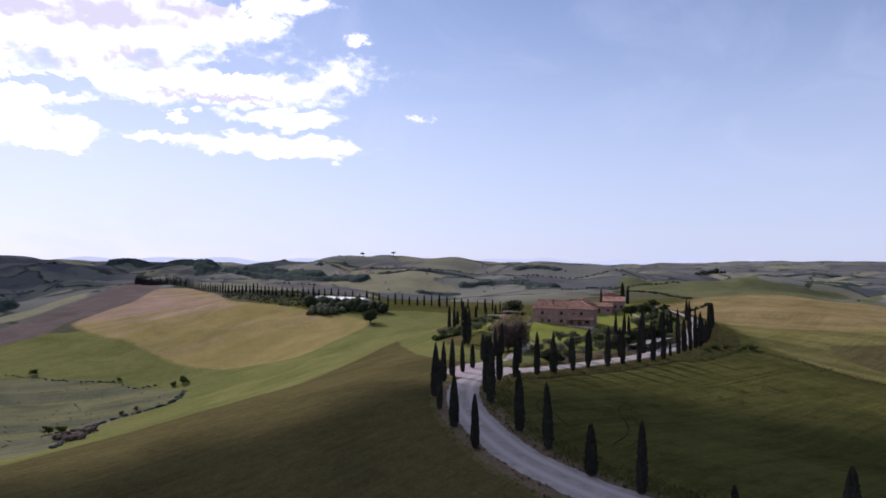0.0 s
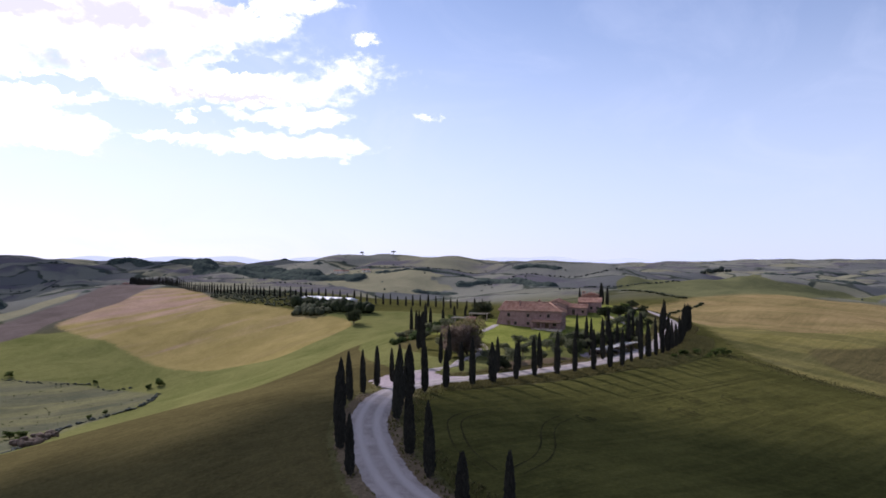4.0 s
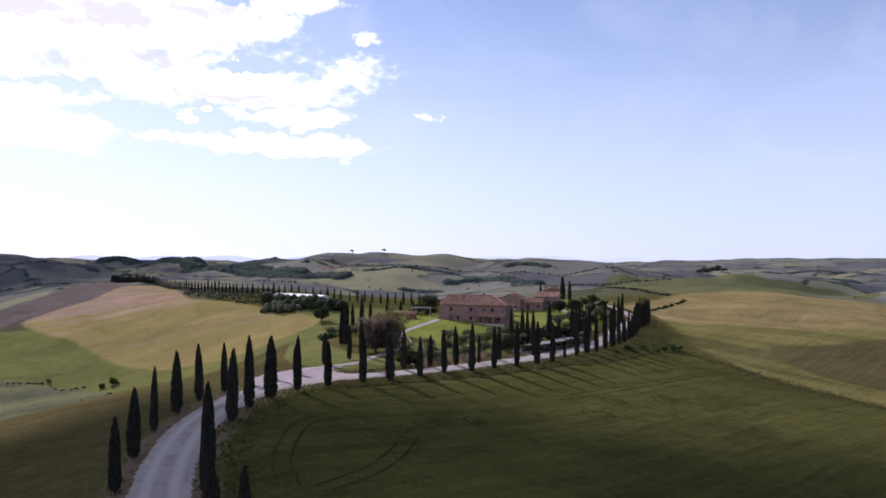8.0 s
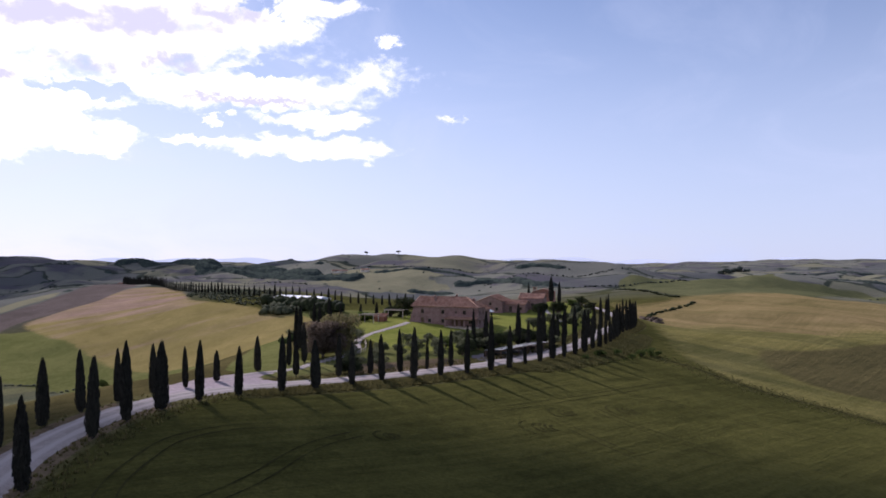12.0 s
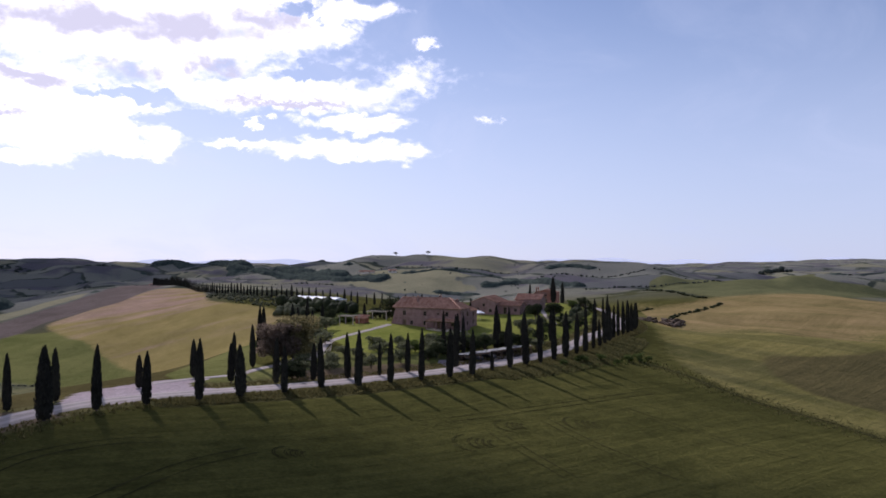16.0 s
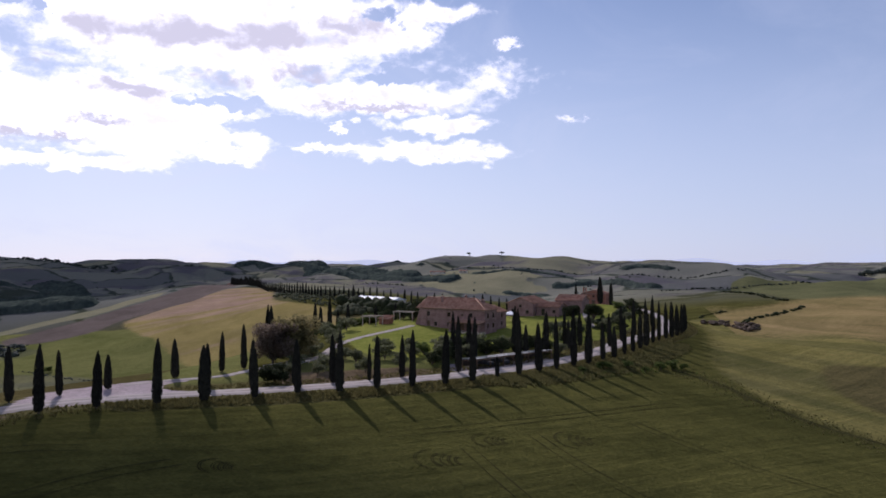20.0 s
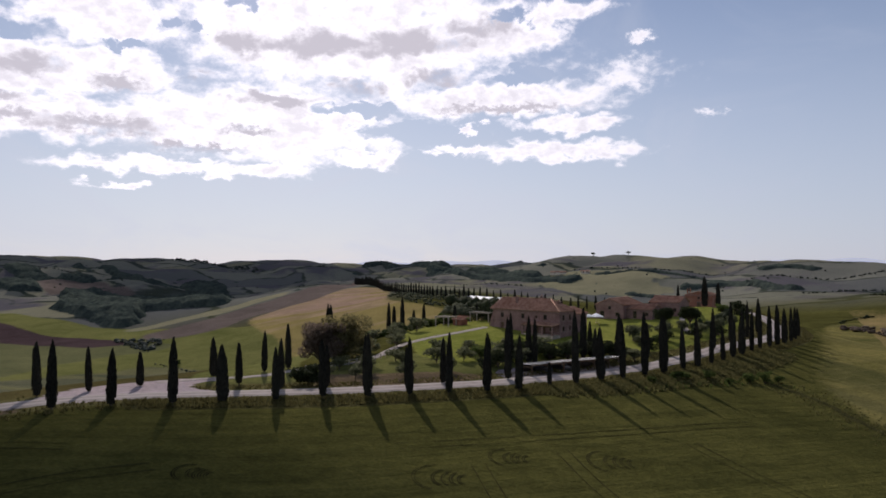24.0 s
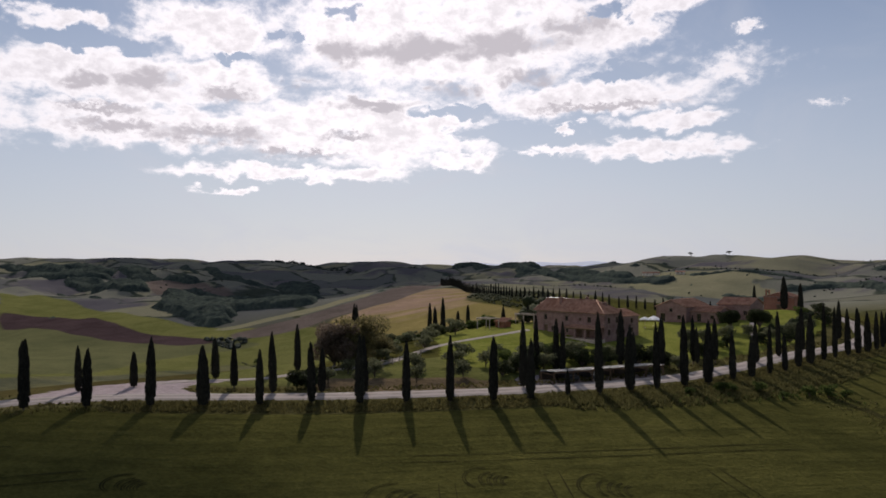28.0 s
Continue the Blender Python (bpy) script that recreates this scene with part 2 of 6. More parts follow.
STONE_TRIM = grained("stone_trim", (0.22, 0.155, 0.125), (0.34, 0.25, 0.20), 6.0, 0.9, 0.3, 0.01)
IRON = grained("dark_iron", (0.02, 0.02, 0.02), (0.05, 0.045, 0.04), 10.0, 0.5, 0.2, 0.005)
RED_CLOTH = grained("rust_red_boards", (0.20, 0.085, 0.052), (0.30, 0.135, 0.085), 6.0, 0.9, 0.2, 0.01)
CAR_PAINTS = [grained("car_paint_" + n, c, c2, 20.0, 0.3, 0.0, 0.0, gloss=0.5) for n, c, c2 in
              (("silver", (0.40, 0.41, 0.43), (0.46, 0.47, 0.49)), ("dark", (0.025, 0.027, 0.03), (0.04, 0.042, 0.045)), ("white", (0.70, 0.70, 0.70), (0.78, 0.78, 0.78)))]
DARK_BOARD = grained("dark_boards", (0.035, 0.028, 0.022), (0.07, 0.055, 0.045), 7.0, 0.9, 0.3, 0.01)
SOIL = grained("pressed_soil", (0.024, 0.024, 0.010), (0.050, 0.047, 0.018), 2.0, 1.0, 0.4, 0.03, gloss=0.0)
CLOUD = grained("cloud_white", (0.80, 0.80, 0.80), (0.92, 0.92, 0.92), 0.02, 1.0, 0.0)
# distance haze put into the colour, with a glow that keeps ridges pale
HAZE_GLOW = grained("haze_glow_mountains", (0.42, 0.46, 0.56), (0.50, 0.54, 0.63), 0.004, 1.0, 0.0, gloss=0.0)
HAZE_GLOW.node_tree.nodes["Principled BSDF"].inputs["Emission Color"].default_value = (0.74, 0.78, 0.88, 1)
HAZE_GLOW.node_tree.nodes["Principled BSDF"].inputs["Emission Strength"].default_value = 0.66
RUBBER = grained("tyre_rubber", (0.015, 0.015, 0.015), (0.03, 0.03, 0.03), 20.0, 0.9, 0.1, 0.005)


def gravel_material():
    """Pale crushed stone, worn lighter and finer along the two wheel tracks."""
    m, t, bsdf = material("gravel", 0.95, 0.05)
    p = place_vector(t)
    fine, wide = noise_at(t, p, 7.0, 5.0, 0.75).outputs[0], noise_at(t, p, 0.35, 4.0, 0.6, 0.4).outputs[0]
    n = t.nodes.new("ShaderNodeAttribute")
    n.attribute_name = "across"
    off = calc(t, "ABSOLUTE", calc(t, "SUBTRACT", calc(t, "ABSOLUTE", n.outputs["Fac"]), 0.42))
    worn = calc(t, "MULTIPLY", smooth(t, calc(t, "ADD", off, calc(t, "MULTIPLY", calc(t, "SUBTRACT", wide, 0.5), 0.5)), 0.26, 0.04), 0.7)
    rough = mixed(t, smooth(t, calc(t, "ADD", calc(t, "MULTIPLY", fine, 0.5), calc(t, "MULTIPLY", wide, 0.5)), 0.36, 0.64), (0.200, 0.170, 0.152), (0.350, 0.308, 0.282))
    t.links.new(mixed(t, worn, rough, (0.395, 0.352, 0.322)), bsdf.inputs["Base Color"])
    bumped(t, bsdf, fine, 0.5, 0.05)
    return m


GRAVEL = gravel_material()


def glass_material():
    m, t, bsdf = material("window_glass", 0.08, 0.6)
    bsdf.inputs["Base Color"].default_value = (0.02, 0.022, 0.025, 1)
    return m


GLASS = glass_material()


def ground_material():
    """Fields, by the shares of grass, stubble, tilled earth, lawn, gravel and scrub that the ground carries at each place."""
    m, t, bsdf = material("fields", 1.0, 0.0)
    p = place_vector(t)

    def attr(name):
        n = t.nodes.new("ShaderNodeAttribute")
        n.attribute_name = name
        return n.outputs["Fac"]

    grain = noise_at(t, p, 2.2, 5.0, 0.7).outputs[0]
    blades = noise_at(t, p, 0.45, 6.0, 0.7, 0.4).outputs[0]
    patch = noise_at(t, p, 0.035, 5.0, 0.6, 0.6).outputs[0]
    wide = noise_at(t, p, 0.006, 4.0, 0.6, 0.5).outputs[0]
    def stretched(degrees, length, width):
        """The place, turned so that x runs along a way on the land, and drawn out along it."""
        turned = node(t, "ShaderNodeMapping", {"Vector": p, "Rotation": (0, 0, radians(-degrees))}).outputs[0]
        return node(t, "ShaderNodeMapping", {"Vector": turned, "Scale": (1 / length, 1 / width, 0.0)}).outputs[0]

    # drill rows and tyre tracks that follow the slope of the field
    rows = t.nodes.new("ShaderNodeTexWave")
    rows.wave_type, rows.bands_direction = "BANDS", "X"
    turn = node(t, "ShaderNodeMapping", {"Vector": p, "Rotation": (0, 0, radians(52)), "Scale": (1, 1, 0)})
    t.links.new(turn.outputs[0], rows.inputs["Vector"])
    for key, value in (("Scale", 0.055), ("Distortion", 9.0), ("Detail", 3.0), ("Detail Scale", 0.35)):
        rows.inputs[key].default_value = value
    row = rows.outputs["Fac"]

    # long streaks of thicker and thinner crop along the way it was drilled
    drilled = stretched(45, 24.0, 1.3)
    streak = noise_at(t, drilled, 1.0, 5.0, 0.65, 0.6).outputs[0]

    def blend(dark, light, low=0.33, high=0.67):
        f = calc(t, "ADD", calc(t, "MULTIPLY", patch, 0.42), calc(t, "ADD", calc(t, "MULTIPLY", blades, 0.30), calc(t, "MULTIPLY", streak, 0.28)))
        return mixed(t, smooth(t, f, low, high), dark, light)

    wheat = blend((0.037, 0.040, 0.011), (0.092, 0.091, 0.024))
    wheat = mixed(t, calc(t, "MULTIPLY", smooth(t, row, 0.62, 0.95), 0.12), wheat, (0.075, 0.075, 0.018))
    wheat = mixed(t, calc(t, "MULTIPLY", smooth(t, row, 0.30, 0.05), 0.12), wheat, (0.020, 0.022, 0.006))
    bent = node(t, "ShaderNodeVectorMath", {0: p, 1: node(t, "ShaderNodeVectorMath", {0: noise_at(t, p, 0.008, 3.0).outputs["Color"], 1: (130.0, 130.0, 0.0)}, operation="MULTIPLY").outputs[0]}, operation="ADD").outputs[0]
    cell = node(t, "ShaderNodeTexVoronoi", {"Vector": node(t, "ShaderNodeMapping", {"Vector": bent, "Scale": (0.0052, 0.0074, 0.0)}).outputs[0], "Scale": 1.0})
    tone = node(t, "ShaderNodeSeparateColor", {0: cell.outputs["Color"]})
    # far fields lean grey-blue: distance haze is put into their colour
    far = mixed(t, smooth(t, tone.outputs[0], 0.2, 0.8), (0.094, 0.102, 0.086), (0.154, 0.160, 0.114))
    far = mixed(t, smooth(t, tone.outputs[2], 0.78, 0.82), far, (0.160, 0.162, 0.098))
    border = t.nodes.new("ShaderNodeTexVoronoi")
    border.feature = "DISTANCE_TO_EDGE"
    border.inputs["Scale"].default_value = 1.0
    t.links.new(cell.inputs["Vector"].links[0].from_socket, border.inputs["Vector"])
    hedged = calc(t, "MULTIPLY", smooth(t, calc(t, "ADD", border.outputs["Distance"], calc(t, "MULTIPLY", calc(t, "SUBTRACT", patch, 0.5), 0.10)), 0.042, 0.012), smooth(t, wide, 0.32, 0.44))
    far = mixed(t, hedged, far, (0.040, 0.050, 0.034))
    far = mixed(t, smooth(t, wide, 0.50, 0.62), far, (0.086, 0.085, 0.083))
    colour = mixed(t, attr("far_land"), wheat, far)
    # broad bands of two tones that run down the slope
    run = stretched(-36, 140.0, 13.0)
    band = smooth(t, noise_at(t, run, 1.0, 4.0, 0.55, 0.8).outputs[0], 0.36, 0.64)
    # mown stubble, pinkish where the earth shows and straw-yellow where weeds stand, in long swathes
    swathe = noise_at(t, stretched(32, 170.0, 22.0), 1.0, 5.0, 0.62, 0.9).outputs[0]
    rosy = smooth(t, calc(t, "ADD", calc(t, "MULTIPLY", attr("rosy"), 0.66), calc(t, "MULTIPLY", calc(t, "SUBTRACT", swathe, 0.5), 2.4)), 0.05, 0.80)
    stubble = mixed(t, rosy, blend((0.160, 0.138, 0.042), (0.262, 0.216, 0.076)), blend((0.205, 0.146, 0.094), (0.330, 0.242, 0.160)))
    layers = (
        ("fallow", blend((0.052, 0.047, 0.017), (0.100, 0.088, 0.031))),
        ("meadow", blend((0.079, 0.094, 0.025), (0.154, 0.156, 0.050))),
        ("stubble", stubble),
        ("pasture", blend((0.070, 0.080, 0.034), (0.125, 0.130, 0.054))),
        ("spur", mixed(t, band, blend((0.066, 0.070, 0.021), (0.132, 0.124, 0.043)), blend((0.108, 0.104, 0.028), (0.204, 0.180, 0.058)))),
        # browner, darker tones stand in for the shade inside the fold
        ("hollow_shade", blend((0.060, 0.056, 0.022), (0.112, 0.098, 0.036))),
        ("golden", mixed(t, band, blend((0.120, 0.104, 0.036), (0.212, 0.172, 0.066)), blend((0.166, 0.132, 0.050), (0.284, 0.216, 0.090)))),
        ("tilled", blend((0.080, 0.068, 0.052), (0.142, 0.120, 0.094))),
        ("earth", blend((0.032, 0.023, 0.022), (0.072, 0.052, 0.047))),
        ("pale", blend((0.150, 0.154, 0.086), (0.220, 0.212, 0.118))),
        ("scrub", mixed(t, smooth(t, swathe, 0.42, 0.60), blend((0.058, 0.066, 0.036), (0.118, 0.122, 0.066)), blend((0.090, 0.094, 0.044), (0.168, 0.166, 0.070)))),
        ("wild", blend((0.058, 0.060, 0.020), (0.130, 0.120, 0.045))),
        ("lawn", blend((0.104, 0.130, 0.021), (0.215, 0.230, 0.052))),
        ("bare", blend((0.098, 0.078, 0.042), (0.172, 0.136, 0.076))),
        ("gravel", blend((0.25, 0.215, 0.192), (0.375, 0.332, 0.302))),
    )
    for name, paint in layers:
        ragged = calc(t, "ADD", attr(name), calc(t, "MULTIPLY", calc(t, "SUBTRACT", blades, 0.5), 0.35))
        colour = mixed(t, smooth(t, ragged, 0.38, 0.62), colour, paint)
    shade = calc(t, "ADD", calc(t, "MULTIPLY", grain, 1.3), 0.35)
    colour = mixed(t, 1.0, colour, node(t, "ShaderNodeCombineColor", {0: calc(t, "MULTIPLY", shade, 1.02), 1: calc(t, "MULTIPLY", shade, 0.975), 2: calc(t, "MULTIPLY", shade, 1.08)}).outputs[0], "MULTIPLY")
    t.links.new(colour, bsdf.inputs["Base Color"])
    bumped(t, bsdf, calc(t, "ADD", calc(t, "MULTIPLY", grain, 0.35), calc(t, "ADD", blades, calc(t, "ADD", calc(t, "MULTIPLY", streak, 0.7), calc(t, "MULTIPLY", row, 0.12)))), 0.8, 0.5)
    return m


# ---------------------------------------------------------------- the lie of the land
SWELLS = []


def swell(x, y, rise, reach):
    """One broad rise or dip of the land."""
    SWELLS.append((x, y, rise, reach))


swell(13, 85, 1.07, 28)
swell(8, 109, 1.11, 28)
swell(8, 124, 0.58, 28)
swell(11, 130, 0.24, 28)
swell(19, 142, -0.29, 28)
swell(28, 152, -0.30, 28)
swell(38, 161, 0.14, 28)
swell(48, 169, 0.63, 28)
swell(56, 178, 1.00, 28)
swell(64, 187, 1.14, 28)
swell(73, 200, 0.80, 28)
swell(85, 222, 1.14, 28)
swell(91, 239, 2.67, 28)
swell(98, 251, 2.11, 28)
swell(103, 264, -2.39, 28)
swell(4, 86, 1.89, 28)
swell(-1, 114, 1.65, 28)
swell(30, 60, 4.00, 28)
swell(60, 40, 11.12, 28)
swell(31, 240, 3.04, 35)
swell(50, 233, 0.11, 35)
swell(40, 240, 1.61, 35)
swell(40, 205, 0.82, 35)
swell(20, 190, 2.08, 35)
swell(20, 165, 1.49, 35)
swell(65, 225, -0.06, 35)
swell(70, 270, -0.01, 35)
swell(78, 320, 14.90, 35)
swell(55, 280, 4.29, 35)
swell(4, 238, 5.99, 35)
swell(12, 275, 7.71, 35)
swell(95, 300, 2.48, 35)
swell(-8, 155, 4.36, 35)
swell(74, 158, 2.27, 45)
swell(92, 209, 3.78, 45)
swell(128, 172, 5.56, 45)
swell(60, 130, 0.90, 45)
swell(100, 120, 2.54, 45)
swell(40, 120, 1.95, 45)
swell(150, 90, 7.81, 45)
swell(80, 70, 4.39, 45)
swell(126, 318, 3.12, 45)
swell(140, 294, 7.22, 45)
swell(172, 284, 9.73, 45)
swell(115, 240, 3.29, 45)
swell(120, 268, 4.74, 45)
swell(170, 210, 1.21, 45)
swell(230, 240, 8.32, 45)
swell(220, 150, 5.79, 45)
swell(-32, 83, 10.16, 75)
swell(-60, 140, 2.84, 75)
swell(-30, 170, 5.74, 75)
swell(-20, 230, 7.52, 75)
swell(-80, 200, -2.44, 75)
swell(-131, 234, -6.72, 75)
swell(-145, 391, -16.92, 75)
swell(-158, 289, -6.32, 75)
swell(-218, 392, 1.89, 75)
swell(-265, 433, 2.11, 75)
swell(-200, 250, -4.65, 75)
swell(-47, 476, -1.97, 75)
swell(-60, 330, 1.80, 75)
swell(-20, 380, 10.26, 75)
swell(-120, 60, 0.38, 75)
swell(-200, 120, -7.15, 75)
swell(-100, -20, 13.43, 75)
swell(-247, 520, -6.00, 110)
swell(-303, 767, 11.74, 110)
swell(-182, 578, 11.09, 110)
swell(-62, 518, 6.10, 110)
swell(-95, 557, 13.44, 110)
swell(-382, 600, 8.12, 110)
swell(-409, 927, 9.45, 110)
swell(-100, 450, -4.29, 110)
swell(-330, 480, -6.69, 110)
swell(20, 450, 1.31, 110)
swell(60, 520, -5.76, 110)
swell(0, 620, 0.53, 110)
swell(130, 400, -1.17, 120)
swell(180, 380, -3.12, 120)
swell(230, 370, -3.20, 120)
swell(190, 489, 4.43, 120)
swell(205, 535, 8.46, 120)
swell(178, 670, 6.99, 120)
swell(320, 420, 2.00, 120)
swell(300, 500, 7.69, 120)
swell(420, 450, -1.07, 120)
swell(250, 330, -2.35, 120)
swell(400, 300, -2.63, 120)
swell(330, 640, 4.16, 120)
swell(500, 600, -0.55, 120)
swell(90, 420, 0.33, 120)
swell(100, 540, -2.94, 120)
swell(330, 800, 8.91, 120)
swell(600, 800, 3.46, 120)
swell(-353, 344, -3.49, 110)
swell(-425, 431, -3.65, 120)
swell(-643, 481, -11.24, 150)
swell(-671, 674, 1.74, 220)
swell(-846, 627, -2.08, 220)
swell(-262, 429, -8.38, 110)
swell(-1238, 798, -1.59, 300)
swell(-1011, 934, 19.56, 300)
swell(-688, 896, 3.29, 250)
swell(-83, 1214, 16.53, 230)
swell(-156, 1327, 20.71, 230)
swell(-375, 1278, 7.01, 230)
swell(100, 1200, 12.39, 230)
swell(300, 1250, 10.04, 230)
swell(-83, 950, -4.20, 230)
swell(100, 900, 1.25, 230)
swell(-250, 1000, -9.38, 230)
swell(-700, 1100, -19.70, 230)
swell(-600, 800, 1.57, 230)
swell(500, 1100, 12.16, 230)
swell(0, 1600, -6.03, 230)
swell(-1211, 1900, -1.15, 520)
swell(-1026, 1900, 0.64, 520)
swell(-840, 1800, 7.19, 520)
swell(-748, 1900, 4.31, 520)
swell(-531, 1700, 14.01, 520)
swell(-561, 2201, -3.14, 520)
swell(530, 2201, 21.91, 520)
swell(1358, 3300, 17.39, 520)
swell(1734, 3301, 16.76, 520)
swell(2083, 3300, 21.32, 520)
swell(-1998, 1156, 40.00, 520)
swell(-1747, 1308, 6.00, 520)
swell(-1939, 1893, 6.15, 520)
swell(-1330, 1560, 7.91, 520)
swell(-1099, 1581, 10.02, 520)
swell(-772, 1895, 4.19, 520)
swell(1500, 1500, -12.58, 800)
swell(2500, 2500, -0.63, 800)
swell(-2500, 1500, 17.01, 800)
swell(-2500, 0, 9.41, 800)
swell(1500, 0, -10.32, 800)
swell(0, -600, 2.84, 800)
swell(600, -300, -6.75, 800)
swell(-700, -200, -3.04, 800)
swell(2500, 0, -1.89, 800)
swell(-1200, 400, -18.93, 800)
swell(0, 4000, 19.65, 800)
swell(-3500, 3500, 27.51, 800)
swell(3500, 4000, 10.77, 800)
swell(0, -3000, 10.12, 800)
swell(900, 400, -2.44, 800)
swell(900, 1800, -1.05, 800)
swell(-1500, -1500, 10.88, 800)
swell(1500, -1500, 3.39, 800)
swell(115, 215, 0.82, 32)
swell(115, 245, -1.61, 32)
swell(115, 305, 5.58, 32)
swell(115, 335, -1.19, 32)
swell(145, 215, -2.20, 32)
swell(145, 245, 3.35, 32)
swell(145, 275, 0.15, 32)
swell(145, 305, -12.00, 32)
swell(145, 335, -7.33, 32)
swell(175, 215, 1.57, 32)
swell(175, 245, 4.12, 32)
swell(175, 275, 1.42, 32)
swell(175, 305, -4.84, 32)
swell(205, 215, 0.82, 32)
swell(205, 245, 1.57, 32)
swell(205, 275, 1.17, 32)
swell(205, 335, 1.67, 32)
swell(235, 245, 0.25, 32)
swell(235, 275, 0.22, 32)
swell(235, 335, 0.43, 32)


def wander(x, y, size, seed):
    """Smooth random hills between -1 and 1, of about that size in metres."""
    rng = np.random.RandomState(seed)
    total = 0.0
    for _ in range(7):
        a, s, f = rng.uniform(0, 6.283), size * rng.uniform(0.7, 1.5), rng.uniform(0, 6.283)
        total = total + np.sin((x * np.cos(a) + y * np.sin(a)) * 6.283 / s + f + 0.9 * np.sin((x * np.sin(a) - y * np.cos(a)) * 4.1 / s + f * 2))
    return total / 4.5


def gully(x, y, size, seed):
    """Branching valleys, 0 on the ridges and 1 along the valley lines."""
    v = np.clip(1 - np.abs(wander(x, y, size, seed)) / 0.55, 0, 1)
    return v * v * (3 - 2 * v)


def land(x, y):
    """Height of the ground in metres, for numbers or arrays."""
    x, y = np.asarray(x, float), np.asarray(y, float)
    z = np.full(np.broadcast(x, y).shape, -12.0)
    for cx, cy, rise, reach in SWELLS:
        z = z + rise * np.exp(-((x - cx) ** 2 + (y - cy) ** 2) / (2.0 * reach * reach))
    off = np.hypot(x - 40, y - 150)
    away = np.clip((off - 330) / 500, 0, 1)
    z = z + away * (6.5 * wander(x, y, 330, 3) + 2.6 * wander(x, y, 130, 4))
    z = z - np.clip((off - 430) / 350, 0, 1) * np.clip((2600 - off) / 900, 0, 1) * (1 - 0.6 * np.exp(-((x - 60) / 330) ** 2)) * (1 - np.exp(-((x + 240) / 210) ** 4 - ((y - 720) / 290) ** 4)) * (1 - np.exp(-((x + 600) / 330) ** 4 - ((y - 545) / 130) ** 4)) * (17 * gully(x, y, 520, 12) + 6 * gully(x, y, 210, 13))
    quiet = np.clip((off - 60) / 200, 0.12, 1)
    folds = np.exp(-((x - 290) / 180) ** 4 - ((y - 370) / 190) ** 4)
    return z + folds * 2.6 * wander(x, y, 90, 21) + quiet * (0.5 * wander(x, y, 55, 5) + 0.16 * wander(x, y, 17, 6))


def ground(x, y):
    return float(land(x, y))


def inside(poly, x, y):
    hit = np.zeros(x.shape, bool)
    px, py = np.array(poly, float).T
    for i in range(len(px)):
        x0, y0, x1, y1 = px[i - 1], py[i - 1], px[i], py[i]
        if y0 == y1:
            continue
        hit ^= ((y0 > y) != (y1 > y)) & (x < (x1 - x0) * (y - y0) / (y1 - y0) + x0)
    return hit


def curve_points(points, step=1.0):
    """Points at even steps along a smooth line through the given ones."""
    p = [np.array(q, float) for q in points]
    p = [2 * p[0] - p[1]] + p + [2 * p[-1] - p[-2]]
    out = []
    for a, b, c, d in zip(p, p[1:], p[2:], p[3:]):
        n = max(2, int(np.hypot(*(c - b)[:2]) / step))
        for k in range(n):
            s = k / n
            out.append(0.5 * (2 * b + (c - a) * s + (2 * a - 5 * b + 4 * c - d) * s * s + (3 * b - a - 3 * c + d) * s ** 3))
    return np.array(out + [p[-2]])


def beside(line, x, y, reach):
    """Distance to a line, for the places within reach of its box (others: far)."""
    far = np.full(x.shape, 1e3)
    lo, hi = line[:, :2].min(0) - reach, line[:, :2].max(0) + reach
    k = (x > lo[0]) & (x < hi[0]) & (y > lo[1]) & (y < hi[1])
    xs, ys = x[k], y[k]
    best = np.full(xs.shape, 1e6)
    for qx, qy in line[:, :2]:
        best = np.minimum(best, (xs - qx) ** 2 + (ys - qy) ** 2)
    far[k] = np.sqrt(best)
    return far


ROAD = curve_points([(330, -90), (240, -52), (165, -20), (112, 6), (74, 28), (52, 41), (33, 53), (19, 68), (10.5, 81), (6.5, 92), (4, 104), (3.4, 114), (4.2, 125), (6.8, 134.5),
                     (11.5, 141.5), (17, 147.5), (24.5, 154.5), (34.8, 164), (44, 172.5), (52.5, 181), (59.5, 190), (66, 199.5),
                     (72, 209), (77, 219), (81.5, 230), (86, 241), (91, 251), (96, 262), (98, 275), (94, 292), (86, 304)], 1.0)
DRIVE = curve_points([(6, 152), (9.5, 158), (13, 161.5), (15.8, 166), (17, 172.6), (18.7, 177), (20.8, 181.5), (22.6, 187.5), (22, 195), (20.5, 203), (20.2, 211), (22.5, 219), (27, 228.5), (29.8, 236.2)], 1.0)
APRON = [(7, 130), (3, 134), (-0.5, 143), (1.5, 150), (5, 156), (10, 160.2), (13.2, 159), (11.5, 155), (13.5, 151.5), (19, 150.5), (14, 141)]
CHAPEL_PATH = curve_points([(76.8, 255), (75.8, 262), (74.6, 269), (73.8, 279), (73.5, 288)], 1.0)
# painted shade of a fold in the slope, put into the ground colour
HOLLOW_SHADE = [(127, 236), (138, 230), (153, 233), (178, 250), (240, 250), (230, 170), (165, 165), (142, 190), (132, 197), (127, 203), (124, 216)]
CAR_PARK = [(52, 185), (60, 196), (68, 208), (64, 211), (55, 201), (48, 190)]
LAWN = [(30, 196), (40, 192), (50, 200), (58, 212), (66, 220), (74, 230), (80, 242), (86, 256), (91, 285), (80, 304), (60, 282), (40, 262), (22, 250), (8, 244), (8, 226), (20, 212)]
LOW_GARDEN = [(20, 154), (27, 162), (36, 170), (46, 179), (56, 192), (66, 206), (73, 219), (70, 226), (58, 214), (44, 200), (30, 200), (18, 190), (17, 172)]
